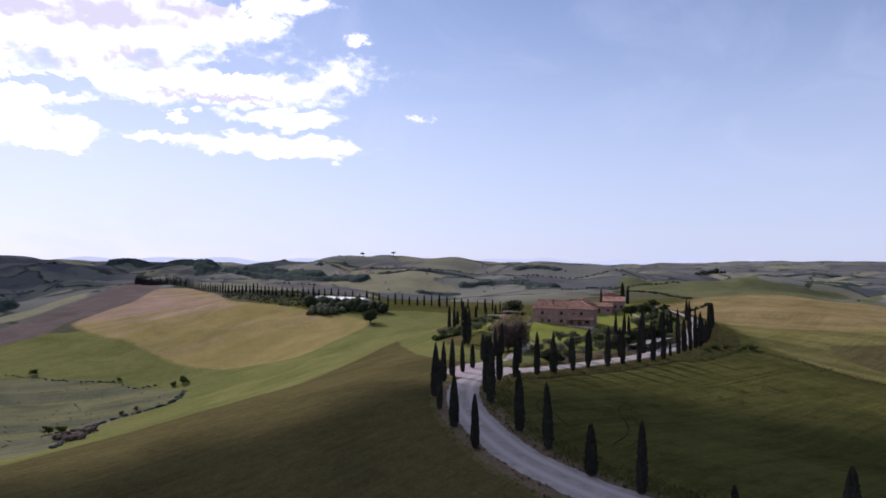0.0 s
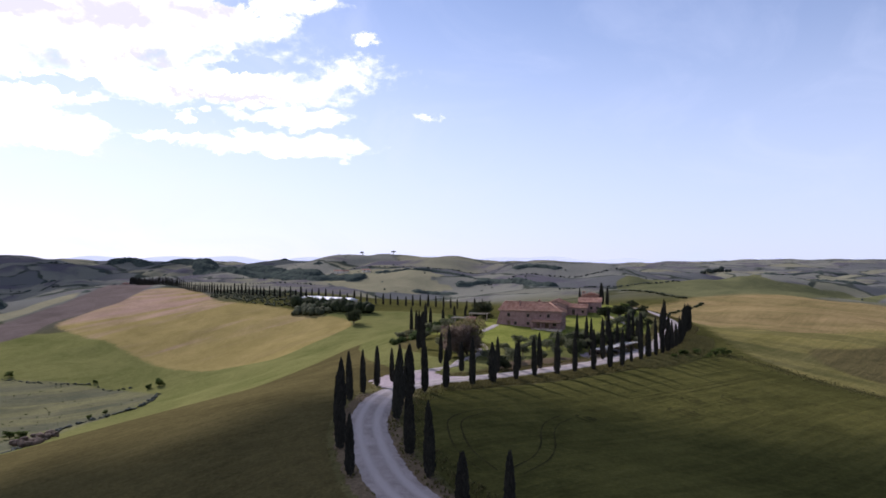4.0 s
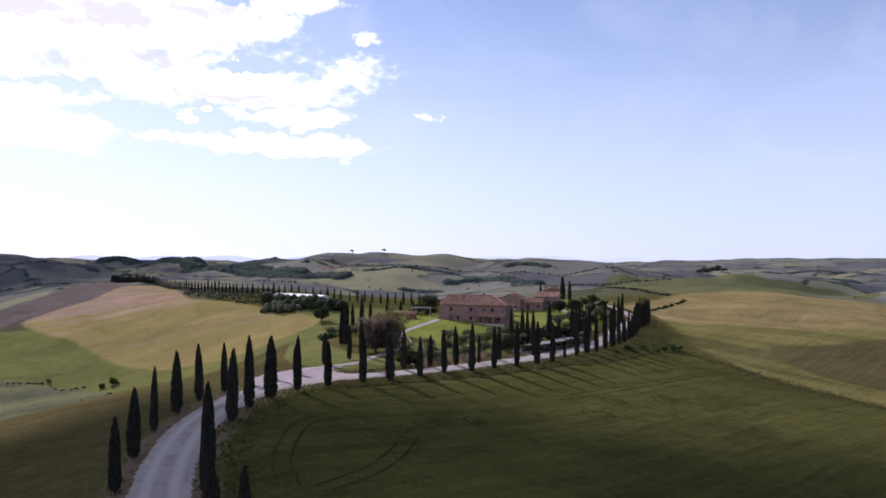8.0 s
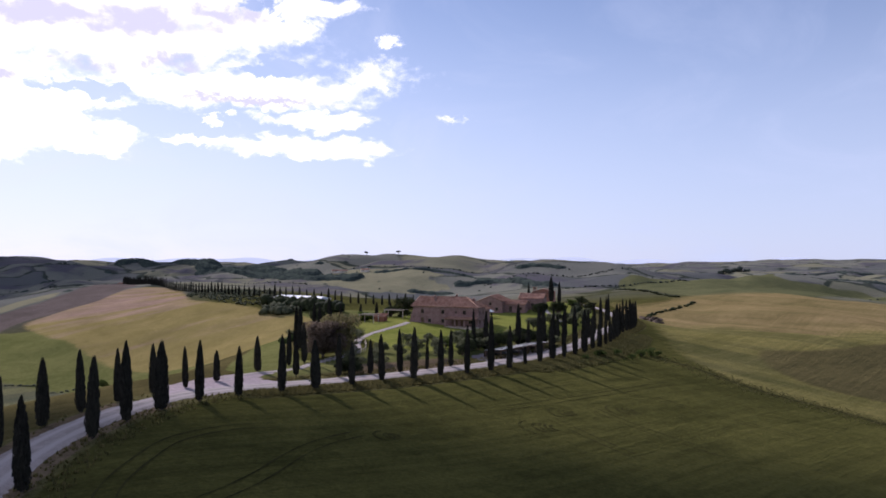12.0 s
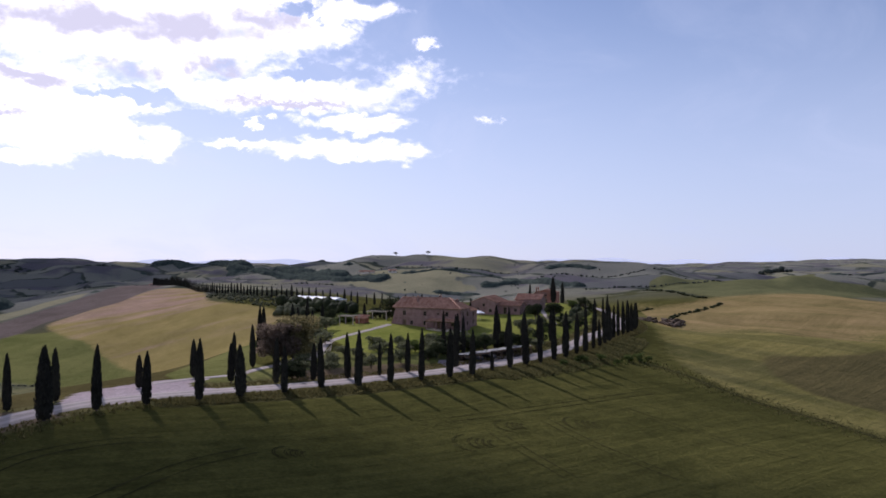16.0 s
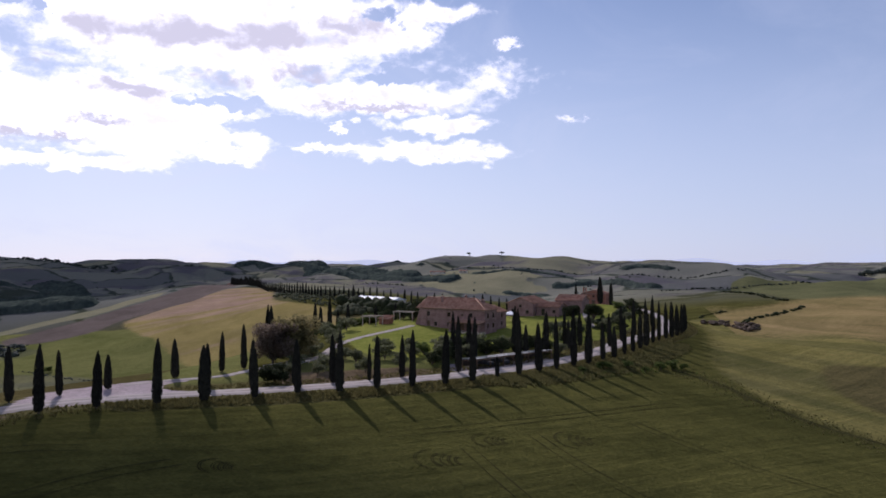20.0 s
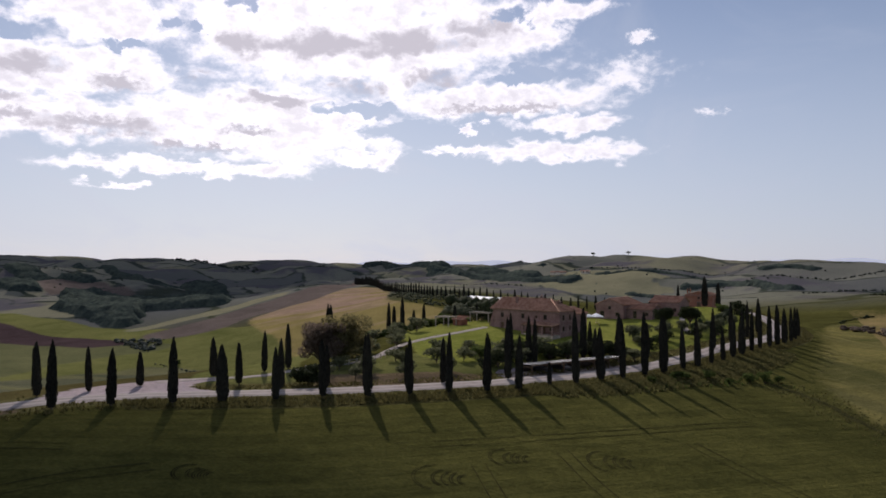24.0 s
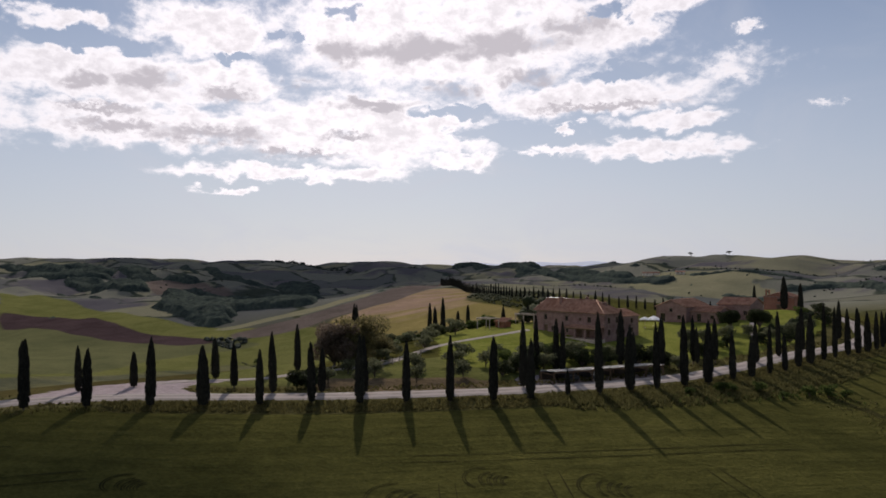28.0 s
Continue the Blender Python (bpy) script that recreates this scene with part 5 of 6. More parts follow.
def carport():
    """An open timber shelter for cars under a long pale sheet roof."""
    c = new("carport")
    long = 22.0
    bm = bmesh.new()
    n = 60
    for i in range(n):
        x0, x1 = long * i / n, long * (i + 1) / n
        up = 0.03 if i % 2 else 0.0
        vs = [bm.verts.new(p) for p in ((x0, 0, 2.50 + up), (x1, 0, 2.50 + up), (x1, 4.6, 2.12 + up), (x0, 4.6, 2.12 + up))]
        bm.faces.new(vs)
    bmesh.ops.solidify(bm, geom=bm.faces[:], thickness=0.05)
    part("roof", (bm, PALE_SHEET), c, "pale ribbed sheet roof")
    part("fascia", (box(0, -0.06, 2.22, long, -0.004, 2.44), PAINTED_WOOD), c)
    for i in range(7):
        x = 0.2 + i * (long - 0.4) / 6
        for y in (0.15, 4.4):
            part("post", (box(x - 0.09, y - 0.09, -0.8, x + 0.09, y + 0.09, 2.36 - 0.09 * y), PAINTED_WOOD), c)
        part("rafter", (box(x - 0.06, 0.0, 1.84, x + 0.06, 4.5, 1.96), PAINTED_WOOD), c)
    part("back_wall", (box(0, 4.55, -0.8, long, 4.75, 1.95), DARK_BOARD), c, "dark boarded back wall")
    c.matrix_world = pose(55.0, 189.8, -0.66, 0, 0, 52.7)
    return tagged(c, "long open carport with a pale sheet roof on posts", "carport")


carport()


def car(x, y, turn, paint, label):
    c = new("car")
    prof = [(-2.1, 0.35), (-2.15, 0.75), (-1.95, 0.95), (-1.3, 1.02), (-0.7, 1.46), (0.9, 1.48), (1.7, 1.0), (2.1, 0.85), (2.15, 0.4)]
    verts = [(px, s * (0.86 - 0.12 * (pz > 1.2)), pz) for s in (-1, 1) for px, pz in prof]
    n = len(prof)
    faces = [tuple(range(n))[::-1], tuple(range(n, 2 * n))] + [(i, (i + 1) % n, n + (i + 1) % n, n + i) for i in range(n)]
    body = part("body", mesh_from("body", verts, [tuple(f) for f in faces], paint, flat=True), c)
    for s in (-1, 1):
        part("side_window", mesh_from("side_window", [(-1.05, s * 0.80, 1.05), (1.35, s * 0.80, 1.05), (0.8, s * 0.752, 1.42), (-0.68, s * 0.752, 1.42)], [(0, 1, 2, 3)], GLASS, flat=True), body)
    for wx in (-1.3, 1.3):
        for wy in (-0.82, 0.82):
            bm = bmesh.new()
            bmesh.ops.create_cone(bm, cap_ends=True, segments=16, radius1=0.32, radius2=0.32, depth=0.2, matrix=Matrix.Translation((wx, wy, 0.32)) @ Matrix.Rotation(radians(90), 4, "X"))
            part("wheel", (bm, RUBBER), c)
    c.matrix_world = pose(x, y, ground(x, y) - 0.48 + 0.0, 0, 0, turn)
    return tagged(c, label, "car", "parked cars")


car(55.6, 194.6, 142, CAR_PAINTS[1], "dark parked car under the carport")
car(58.3, 198.0, 142, CAR_PAINTS[1], "dark parked car under the carport")


def pergola(x, y, turn, w=4.5, d=3.0, h=2.5):
    p = new("pergola")
    for px in (0, w):
        for py in (0, d):
            part("post", (box(px - 0.09, py - 0.09, -0.5, px + 0.09, py + 0.09, h), PALE_WOOD), p)
    for py in (0, d):
        part("beam", (box(-0.4, py - 0.08, h + 0.003, w + 0.4, py + 0.08, h + 0.2), PALE_WOOD), p)
    for k in range(7):
        px = k * w / 6
        part("slat", (box(px - 0.05, -0.4, h + 0.203, px + 0.05, d + 0.4, h + 0.32), PALE_WOOD), p)
    p.matrix_world = pose(x, y, ground(x, y), 0, 0, turn)
    return tagged(p, "pale timber pergola in the garden", "pergola", "garden pergolas")


pergola(15.5, 237.5, -20)
pergola(21.5, 247.0, -15, 6.0, 3.2)


def kiosk():
    k = new("garden_kiosk")
    part("body", (box(0, 0, -0.3, 3.2, 2.2, 1.5, 0.03), RED_CLOTH), k, "rust red boarded body")
    part("roof", mesh_from("roof", *roof_slope(((-0.3, -0.3, 1.52), (3.5, -0.3, 1.52), (3.5, 2.5, 2.3), (-0.3, 2.5, 2.3))), TERRACOTTA, flat=True), k)
    k.matrix_world = pose(19.5, 239.5, ground(20, 240), 0, 0, -20)
    return tagged(k, "small rust red garden hut under a tiled roof", "garden hut")


kiosk()


def parasol(x, y, spread, h):
    """A square garden parasol, open, on a thin pole."""
    p = new("garden_parasol")
    part("pole", mesh_from("pole", *tube_mesh("pole", [(0, 0, 0.05), (0, 0, h + 0.45)], [0.03, 0.03], PALE_WOOD, 8), PALE_WOOD), p)
    part("base", (box(-0.3, -0.3, -0.2, 0.3, 0.3, 0.08, 0.02), PALE_STONE), p)
    s = spread / 2
    rim = [(-s, -s, h - 0.15), (0, -s * 1.02, h - 0.10), (s, -s, h - 0.15), (s * 1.02, 0, h - 0.10), (s, s, h - 0.15), (0, s * 1.02, h - 0.10), (-s, s, h - 0.15), (-s * 1.02, 0, h - 0.10)]
    part("canopy", mesh_from("canopy", rim + [(a, b, c - 0.18) for a, b, c in rim] + [(0, 0, h + 0.5)], [(i, (i + 1) % 8, 16) for i in range(8)] + [(i + 8, (i + 1) % 8 + 8, (i + 1) % 8, i) for i in range(8)], WHITE_SHEET, flat=True), p, "white cloth canopy with a hanging rim")
    p.matrix_world = pose(x, y, ground(x, y), 0, 0, 14)
    return tagged(p, "open white garden parasol on the terrace behind the house", "parasol", "parasols on the terrace")


for x, y in ((51.6, 257.6), (54.0, 258.6), (52.9, 261.2)):
    parasol(x, y, 2.4, 2.2)


def fence(points, label):
    f = new("fence")
    pts = curve_points(points, 1.8)
    base = pts[0]
    for a, b in zip(pts, pts[1:]):
        za, zb = ground(*a), ground(*b)
        part("post", (box(a[0] - 0.06, a[1] - 0.06, za - 0.3, a[0] + 0.06, a[1] + 0.06, za + 1.05), PALE_WOOD), f)
        for lift in (0.45, 0.9):
            part("rail", mesh_from("rail", *tube_mesh("r", [(a[0], a[1], za + lift), (b[0], b[1], zb + lift)], [0.045, 0.045], PALE_WOOD, 5), PALE_WOOD), f)
    return tagged(f, label, "fence")


fence([(19.3, 172.5), (21.2, 178), (23.4, 183), (24.6, 188), (24.1, 195), (22.6, 202)], "pale wooden post and rail fence along the drive")


def field_shed():
    """The long low building with the white roof on the far ridge."""
    s = new("farm_shed")
    for k in range(2):
        x = k * 27.0
        part("wall", (box(x, 0, -2, x + 25, 12, 3.2), PLASTER), s)
        part("roof", mesh_from("roof", [(x - 0.6, -0.8, 3.25), (x + 25.6, -0.8, 3.25), (x + 25.6, 6, 5.0), (x - 0.6, 6, 5.0), (x - 0.6, 12.8, 3.25), (x + 25.6, 12.8, 3.25), (x - 0.6, 6, 3.3), (x + 25.6, 6, 3.3)],
             [(0, 1, 2, 3), (3, 2, 5, 4), (0, 3, 6), (3, 4, 6), (1, 7, 2), (2, 7, 5), (0, 6, 7, 1), (6, 4, 5, 7)], WHITE_SHEET, flat=True), s, "bright white sheet roof")
        for w in range(6):
            part("window", (box(x + 2 + w * 3.9, -0.06, 1.0, x + 4 + w * 3.9, -0.003, 2.2), GLASS), s)
    s.matrix_world = pose(-104, 560, ground(-85, 548) - 0.5, 0, 0, -38)
    return tagged(s, "long low farm shed with white roofs behind trees", "farm shed")


field_shed()


def hamlet(x, y, turn, w, d, h, label, mat=None):
    b = new("far_house")
    block(b, w, d, h, [(w * 0.25, 1.0, w * 0.25 + 1.2, 2.4), (w * 0.65, 1.0, w * 0.65 + 1.2, 2.4)], (), (), (), mat=mat or PALE_STONE, gable=1.6, gable_on="sides")
    gable_roof(b, 0, 0, w, d, h, 1.7, 0.4, "x")
    b.matrix_world = pose(x, y, ground(x + w / 2, y + d / 2), 0, 0, turn)
    return tagged(b, label, "farmhouse", "far farmhouses")


hamlet(-412, 935, -25, 16, 9, 5.5, "pale stone farmhouse on the far ridge")
hamlet(-432, 950, -25, 11, 8, 4.0, "small pale farmhouse on the far ridge", PLASTER)
hamlet(-158, 1035, 10, 22, 7, 2.8, "pale long farmhouse on the far hillside", PLASTER)
hamlet(-118, 1050, 10, 12, 7, 2.8, "pale farmhouse on the far hillside", PLASTER)


def umbrella_pine(x, y, height):
    rng = random.Random(int(abs(x)))
    blobs = [(rng.uniform(-3, 3), rng.uniform(-3, 3), height * 0.86 + rng.uniform(-0.4, 0.5), 2.6, 2.6, 1.0) for _ in range(6)]
    crown = mesh_from("crown", *leaf_cloud(rng, blobs, 900, 0.6), DARK_LEAF, flat=True)
    trunk = mesh_from("trunk", *tube_mesh("t", [(0, 0, -1), (0.3, 0, height * 0.5), (0, 0, height * 0.85)], [0.55, 0.45, 0.35], BARK), BARK)
    leafy_tree((crown, trunk), "umbrella_pine", x, y, "lone umbrella pine on the crest of a far hill", "pine", "umbrella pines on the hilltop")


umbrella_pine(-97, 1357, 6.0)
umbrella_pine(-152, 1322, 5.5)


# ---------------------------------------------------------------- woods, hedges and rough grass
ICO = bmesh.new()
bmesh.ops.create_icosphere(ICO, subdivisions=1, radius=1.0)
ICO_V = np.array([v.co[:] for v in ICO.verts])
ICO_F = np.array([[v.index for v in f.verts] for f in ICO.faces])
ICO.free()


def clumps(name, spots, size, mat, label, category, flatness=0.8, seed=1, bits=3):
    """Ragged bodies of leaves at many places, as one object. Each tree is a few lumps of uneven size."""
    rng = np.random.RandomState(seed)
    vs, fs, o = [], [], 0
    heights = land(np.array([q[0] for q in spots]), np.array([q[1] for q in spots]))
    for (x, y, s), z in zip(spots, heights):
        for b in range(bits):
            r = size * s * rng.uniform(0.45, 0.85)
            c = np.array([x + rng.uniform(-0.7, 0.7) * size * s, y + rng.uniform(-0.7, 0.7) * size * s, z + r * flatness * rng.uniform(0.5, 1.25)])
            v = ICO_V * (r * rng.uniform(0.72, 1.25, (len(ICO_V), 1))) * np.array([1, 1, flatness]) + c
            vs.append(v)
            fs.append(ICO_F + o)
            o += len(v)
    me = bpy.data.meshes.new(name)
    v, f = np.concatenate(vs), np.concatenate(fs)
    me.vertices.add(len(v))
    me.vertices.foreach_set("co", v.astype(np.float32).ravel())
    me.loops.add(f.size)
    me.loops.foreach_set("vertex_index", f.astype(np.int32).ravel())
    me.polygons.add(len(f))
    me.polygons.foreach_set("loop_start", np.arange(0, f.size, 3, dtype=np.int32))
    me.update(calc_edges=True)
    me.materials.append(mat)
    return tagged(new(name, me), label, category, kind="stuff")


def along(points, step, spread, rng, s0=0.7, s1=1.3):
    return [(p[0] + rng.uniform(-spread, spread), p[1] + rng.uniform(-spread, spread), rng.uniform(s0, s1)) for p in curve_points(points, step)]


def filled(poly, count, rng, s0=0.7, s1=1.3):
    px, py = np.array(poly, float).T
    out = []
    while len(out) < count:
        x, y = rng.uniform(px.min(), px.max()), rng.uniform(py.min(), py.max())
        if inside(poly, np.array([x]), np.array([y]))[0]:
            out.append((x, y, rng.uniform(s0, s1)))
    return out


wood_rng = random.Random(9)
clumps("hedgerow", along([(181, 687), (190, 652), (198, 624), (203, 576)], 2.0, 1.5, wood_rng, 0.5, 1.0), 1.8, DARK_LEAF, "dark hedgerow between two far fields", "hedge", 0.7, seed=21)
clumps("valley_scrub", filled([(-217, 405), (-135, 370), (-144, 327), (-146, 294), (-150, 260), (-200, 260), (-250, 330)], 220, wood_rng, 0.2, 0.7), 0.9, BROAD, "low scrub scattered over the valley floor", "scrub", 0.4, seed=27)
clumps("far_wood", along([(-1300, 1450), (-1100, 1500), (-914, 1500), (-760, 1560)], 2.5, 24.0, wood_rng, 0.3, 1.0), 5.5, WOODS, "dark woods along the far skyline", "wood", seed=35)
clumps("far_wood", along([(660, 1900), (700, 1880), (750, 1870)], 9.0, 8.0, wood_rng), 9.0, WOODS, "small dark wood on the far horizon", "wood", seed=38)
def canopy(name, shape, tall, label, seed, wide=None, cell=4.0, ragged=0.35, category="wood"):
    """The closed roof of a wood, swelling up from its ragged edge, over a stretch of land or along a line."""
    line = np.array(curve_points(shape, 5.0)) if wide else np.array(shape, float)
    lo, hi = line.min(0) - 3 * (wide or 15), line.max(0) + 3 * (wide or 15)
    gx, gy = np.meshgrid(np.arange(lo[0], hi[0], cell), np.arange(lo[1], hi[1], cell))
    if wide:
        share = np.clip(1.5 - beside(line, gx, gy, 4 * wide) / wide, 0, 1)
    else:
        share = inside(shape, gx, gy).astype(float)
        for _ in range(4):
            share = (share + np.roll(share, 1, 0) + np.roll(share, -1, 0) + np.roll(share, 1, 1) + np.roll(share, -1, 1)) / 5
    rng = np.random.RandomState(seed)
    share = share + ragged * wander(gx, gy, 45, seed) + 0.12 * wander(gx, gy, 17, seed + 1)
    up = np.clip((share - 0.35) / 0.35, 0, 1) ** 0.6
    gx = gx + rng.uniform(-0.4, 0.4, gx.shape) * cell
    gy = gy + rng.uniform(-0.4, 0.4, gx.shape) * cell
    z = land(gx, gy) - 1.0 + up * (tall * (0.85 + 0.2 * wander(gx, gy, 60, seed + 2)) + rng.uniform(-0.22, 0.22, gx.shape) * tall)
    n, m = gx.shape
    i = np.arange(n * m).reshape(n, m)
    quads = np.stack([i[:-1, :-1], i[:-1, 1:], i[1:, 1:], i[1:, :-1]], -1).reshape(-1, 4)
    quads = quads[up.ravel()[quads].max(1) > 0]
    keep, back = np.unique(quads, return_inverse=True)
    co = np.stack([gx, gy, z], -1).reshape(-1, 3)[keep]
    me = bpy.data.meshes.new(name)
    me.vertices.add(len(co))
    me.vertices.foreach_set("co", co.astype(np.float32).ravel())
    me.loops.add(quads.size)
    me.loops.foreach_set("vertex_index", back.reshape(-1).astype(np.int32))
    me.polygons.add(len(quads))
    me.polygons.foreach_set("loop_start", np.arange(0, quads.size, 4, dtype=np.int32))
    me.update(calc_edges=True)
    me.polygons.foreach_set("use_smooth", np.ones(len(quads), bool))
    me.materials.append(CANOPY)
    return tagged(new(name, me), label, category, kind="stuff")


clumps("valley_hedge", along([(-138, 374), (-132, 342), (-144, 330), (-152, 315), (-147, 281), (-138, 247)], 1.3, 1.2, wood_rng, 0.3, 1.1), 1.3, WOODS, "low ragged scrub along the valley stream", "scrub", 0.6, seed=45)
clumps("valley_hedge", along([(-256, 409), (-222, 403), (-190, 402), (-176, 393), (-160, 392)], 1.6, 1.2, wood_rng, 0.2, 1.0), 1.0, WOODS, "low ragged hedge across the valley floor", "scrub", 0.6, seed=46)
clumps("thicket", filled([(-152, 296), (-140, 290), (-138, 262), (-150, 268)], 26, wood_rng, 0.5, 1.3), 2.0, RUSSET, "brown leafless thicket beside the valley stream", "thicket", 0.8, seed=47)
clumps("hedgerow", along([(206, 543), (190, 522), (180, 510), (169, 501), (158, 485)], 2.2, 1.6, wood_rng, 0.3, 1.1), 1.7, DARK_LEAF, "scrubby dark hedgerow in the gully", "hedge", 0.7, seed=48)
clumps("gully_scrub", filled([(137, 497), (147, 491), (154, 474), (158, 464), (165, 470), (168, 480), (160, 486), (150, 500), (140, 503)], 70, wood_rng, 0.3, 1.0), 2.2, RUSSET, "brown scrub in the gully below the golden field", "scrub", 0.7, seed=61)
clumps("hedgerow", along([(141, 520), (147, 532), (153, 538), (159, 543)], 2.0, 1.0, wood_rng, 0.4, 0.9), 1.5, DARK_LEAF, "low dark hedge beside the far green field", "hedge", 0.7, seed=62)
for k, line in enumerate(([(-215, 1060), (-120, 1090), (-20, 1080), (70, 1100)], [(60, 960), (120, 1000), (190, 1010), (270, 1060)], [(-330, 1000), (-250, 960), (-170, 950)], [(150, 860), (235, 900), (330, 960)], [(-900, 900), (-820, 930), (-720, 905), (-640, 930)], [(-1150, 930), (-1040, 960), (-930, 1010)], [(-560, 880), (-470, 930), (-380, 900)], [(330, 760), (420, 830), (520, 860)])):
    clumps("hedgerow", along(line, 3.5, 2.5, wood_rng, 0.25, 1.0), 1.9, WOODS, "ragged dark hedgerow across the far hillside", "hedge", 0.9, seed=110 + k)
clumps("hillside_bushes", filled([(-330, 900), (60, 880), (330, 940), (400, 1230), (-300, 1260)], 80, wood_rng, 0.3, 1.0), 1.5, WOODS, "single bushes and trees on the far hillside", "bushes", 0.9, seed=121)
clumps("hillside_bushes", filled([(-1150, 800), (-640, 700), (-480, 820), (-560, 1050), (-1180, 1150)], 140, wood_rng, 0.3, 1.0), 2.0, WOODS, "single bushes and trees on the far hillside", "bushes", 0.9, seed=122)
for k, shape in enumerate((WOOD_FAR, WOOD_B, WOOD_C, WOOD_D, WOOD_E)):
    canopy("far_wood", shape, 9.0, "dark wood in a fold of the far hills", 80 + k)
clumps("gully_scrub", filled([(-362, 470), (-322, 484), (-293, 441), (-327, 453)], 90, wood_rng, 0.3, 1.2), 2.2, WOODS, "dark scrub in the far gully", "scrub", 0.7, seed=44)
for k, line in enumerate(([(620, 1180), (820, 1290), (1020, 1330)], [(760, 1560), (1000, 1600), (1280, 1560)], [(900, 1960), (1300, 2050), (1600, 1980)], [(1150, 1450), (1420, 1700), (1700, 1800)])):
    canopy("far_wood", line, 6.0, "thin line of trees on the far plain", 120 + 3 * k, 9, 6.0, 0.6)
for k, (shape, wide, tall) in enumerate(((WOOD_LINE, 11, 8.0), ([(-94, 1050), (-21, 1064), (52, 1027), (97, 965)], 3.5, 4.0), ([(29, 958), (62, 985), (92, 968), (141, 893)], 7, 6.0), ([(116, 1083), (140, 1096), (175, 1076)], 6, 4.5), ([(-30, 905), (20, 890)], 4, 4.0),
                                         ([(-696, 1479), (-647, 1490), (-462, 1296), (-423, 1290), (-299, 1174), (-196, 1076)], 15, 8.0), ([(-481, 1349), (-391, 1191), (-279, 1095), (-185, 1018), (-120, 980)], 15, 6.5),
                                         ([(-1629, 968), (-1247, 1000), (-1070, 905), (-895, 880)], 22, 10.0))):
    canopy("far_wood", shape, tall, "dark line of woods across the far hillside", 90 + 3 * k, wide, 4.0)

clumps("olive_grove", filled([(-191, 600), (-215, 700), (-160, 690), (-105, 590), (-94, 525), (-134, 545)], 750, wood_rng, 0.5, 1.1), 1.5, OLIVE, "grey-green olive grove on the ridge", "olive grove", 0.7, seed=39)
clumps("shed_hedge", along([(-100, 536), (-88, 528), (-72, 519), (-56, 512), (-46, 508)], 0.7, 2.0, wood_rng, 0.8, 1.4), 3.6, DARK_LEAF, "dark evergreen screen before the farm shed", "hedge", 1.2, seed=40)
clumps("shed_trees", filled([(-98, 505), (-80, 500), (-70, 512), (-92, 522)], 30, wood_rng, 0.8, 1.3), 3.2, OLIVE, "grey-green trees below the farm shed", "trees", 1.0, seed=41)
clumps("garden_hedge", along([(-2, 218), (4, 222), (8, 230), (11, 238), (14, 245), (20, 250)], 0.9, 0.8, wood_rng), 1.1, BROAD, "clipped green hedge behind the garden", "hedge", 1.0, seed=42)
clumps("terrace_hedge", along([(78, 262), (82, 270), (85, 280), (86, 292)], 0.9, 0.6, wood_rng), 1.0, DARK_LEAF, "dark hedge along the terrace", "hedge", 1.0, seed=43)


def tufts(name, spots, height, mat, label, seed):
    """Tussocks of grass: each a fan of bent, narrow blades."""
    rng = np.random.RandomState(seed)
    n, blades = len(spots), 7
    p = np.array([(x, y, 0.0) for x, y, s in spots])
    p[:, 2] = land(p[:, 0], p[:, 1]) - 0.05
    s = np.array([q[2] for q in spots])
    vs = []
    for b in range(blades):
        a, lean = rng.uniform(0, 6.283, n), rng.uniform(0.1, 0.6, n)
        h = height * s * rng.uniform(0.6, 1.2, n)
        side = np.stack([-np.sin(a), np.cos(a), 0 * a], 1) * (0.07 * s[:, None] + 0.03)
        out = np.stack([np.cos(a), np.sin(a), 0 * a], 1)
        base = p + out * (0.12 * rng.rand(n)[:, None])
        tip = base + out * (h * lean)[:, None] + np.array([0, 0, 1.0]) * h[:, None]
        vs.append(np.stack([base - side, base + side, tip], 1))
    v = np.concatenate(vs).reshape(-1, 3)
    me = bpy.data.meshes.new(name)
    me.vertices.add(len(v))
    me.vertices.foreach_set("co", v.astype(np.float32).ravel())
    me.loops.add(len(v))
    me.loops.foreach_set("vertex_index", np.arange(len(v), dtype=np.int32))
    me.polygons.add(len(v) // 3)
    me.polygons.foreach_set("loop_start", np.arange(0, len(v), 3, dtype=np.int32))
    me.update(calc_edges=True)
    me.materials.append(mat)
    return tagged(new(name, me), label, "grass", kind="stuff")


def verge_spots(count, near, far, rng, field_side=True, low=0.5, high=1.2):
    out = []
    for _ in range(count):
        i = rng.randrange(330, len(ROAD) - 2)
        d = ROAD[i + 1] - ROAD[i - 1]
        nrm = np.array([d[1], -d[0]]) / np.hypot(*d)
        q = ROAD[i] + d * rng.random() * 0.5 + nrm * rng.uniform(near, far) * (1 if field_side else -1)
        if q[1] < 138 and rng.random() < (0.72 if field_side else 0.88):
            continue
        if not inside(APRON, q[:1], q[1:])[0] and beside(DRIVE, q[:1], q[1:], 9)[0] > 1.7:
            out.append((q[0], q[1], rng.uniform(low, high)))
    return out


tufts("ditch_grass", along([(90, 211), (97, 208.5), (102, 204), (108, 194), (113, 188), (121, 182), (128, 173), (150, 152), (175, 132)], 0.045, 5.0, wood_rng, 0.2, 0.9), 0.42, BANK_GRASS, "rough dry grass along the field ditch", 54)
tufts("ditch_scrub", along([(93, 211), (102, 204), (108, 194), (113, 188), (121, 182), (128, 173), (140, 161)], 0.9, 4.5, wood_rng, 0.2, 0.8), 0.4, DARK_LEAF, "low dark scrub scattered along the field ditch", 55)
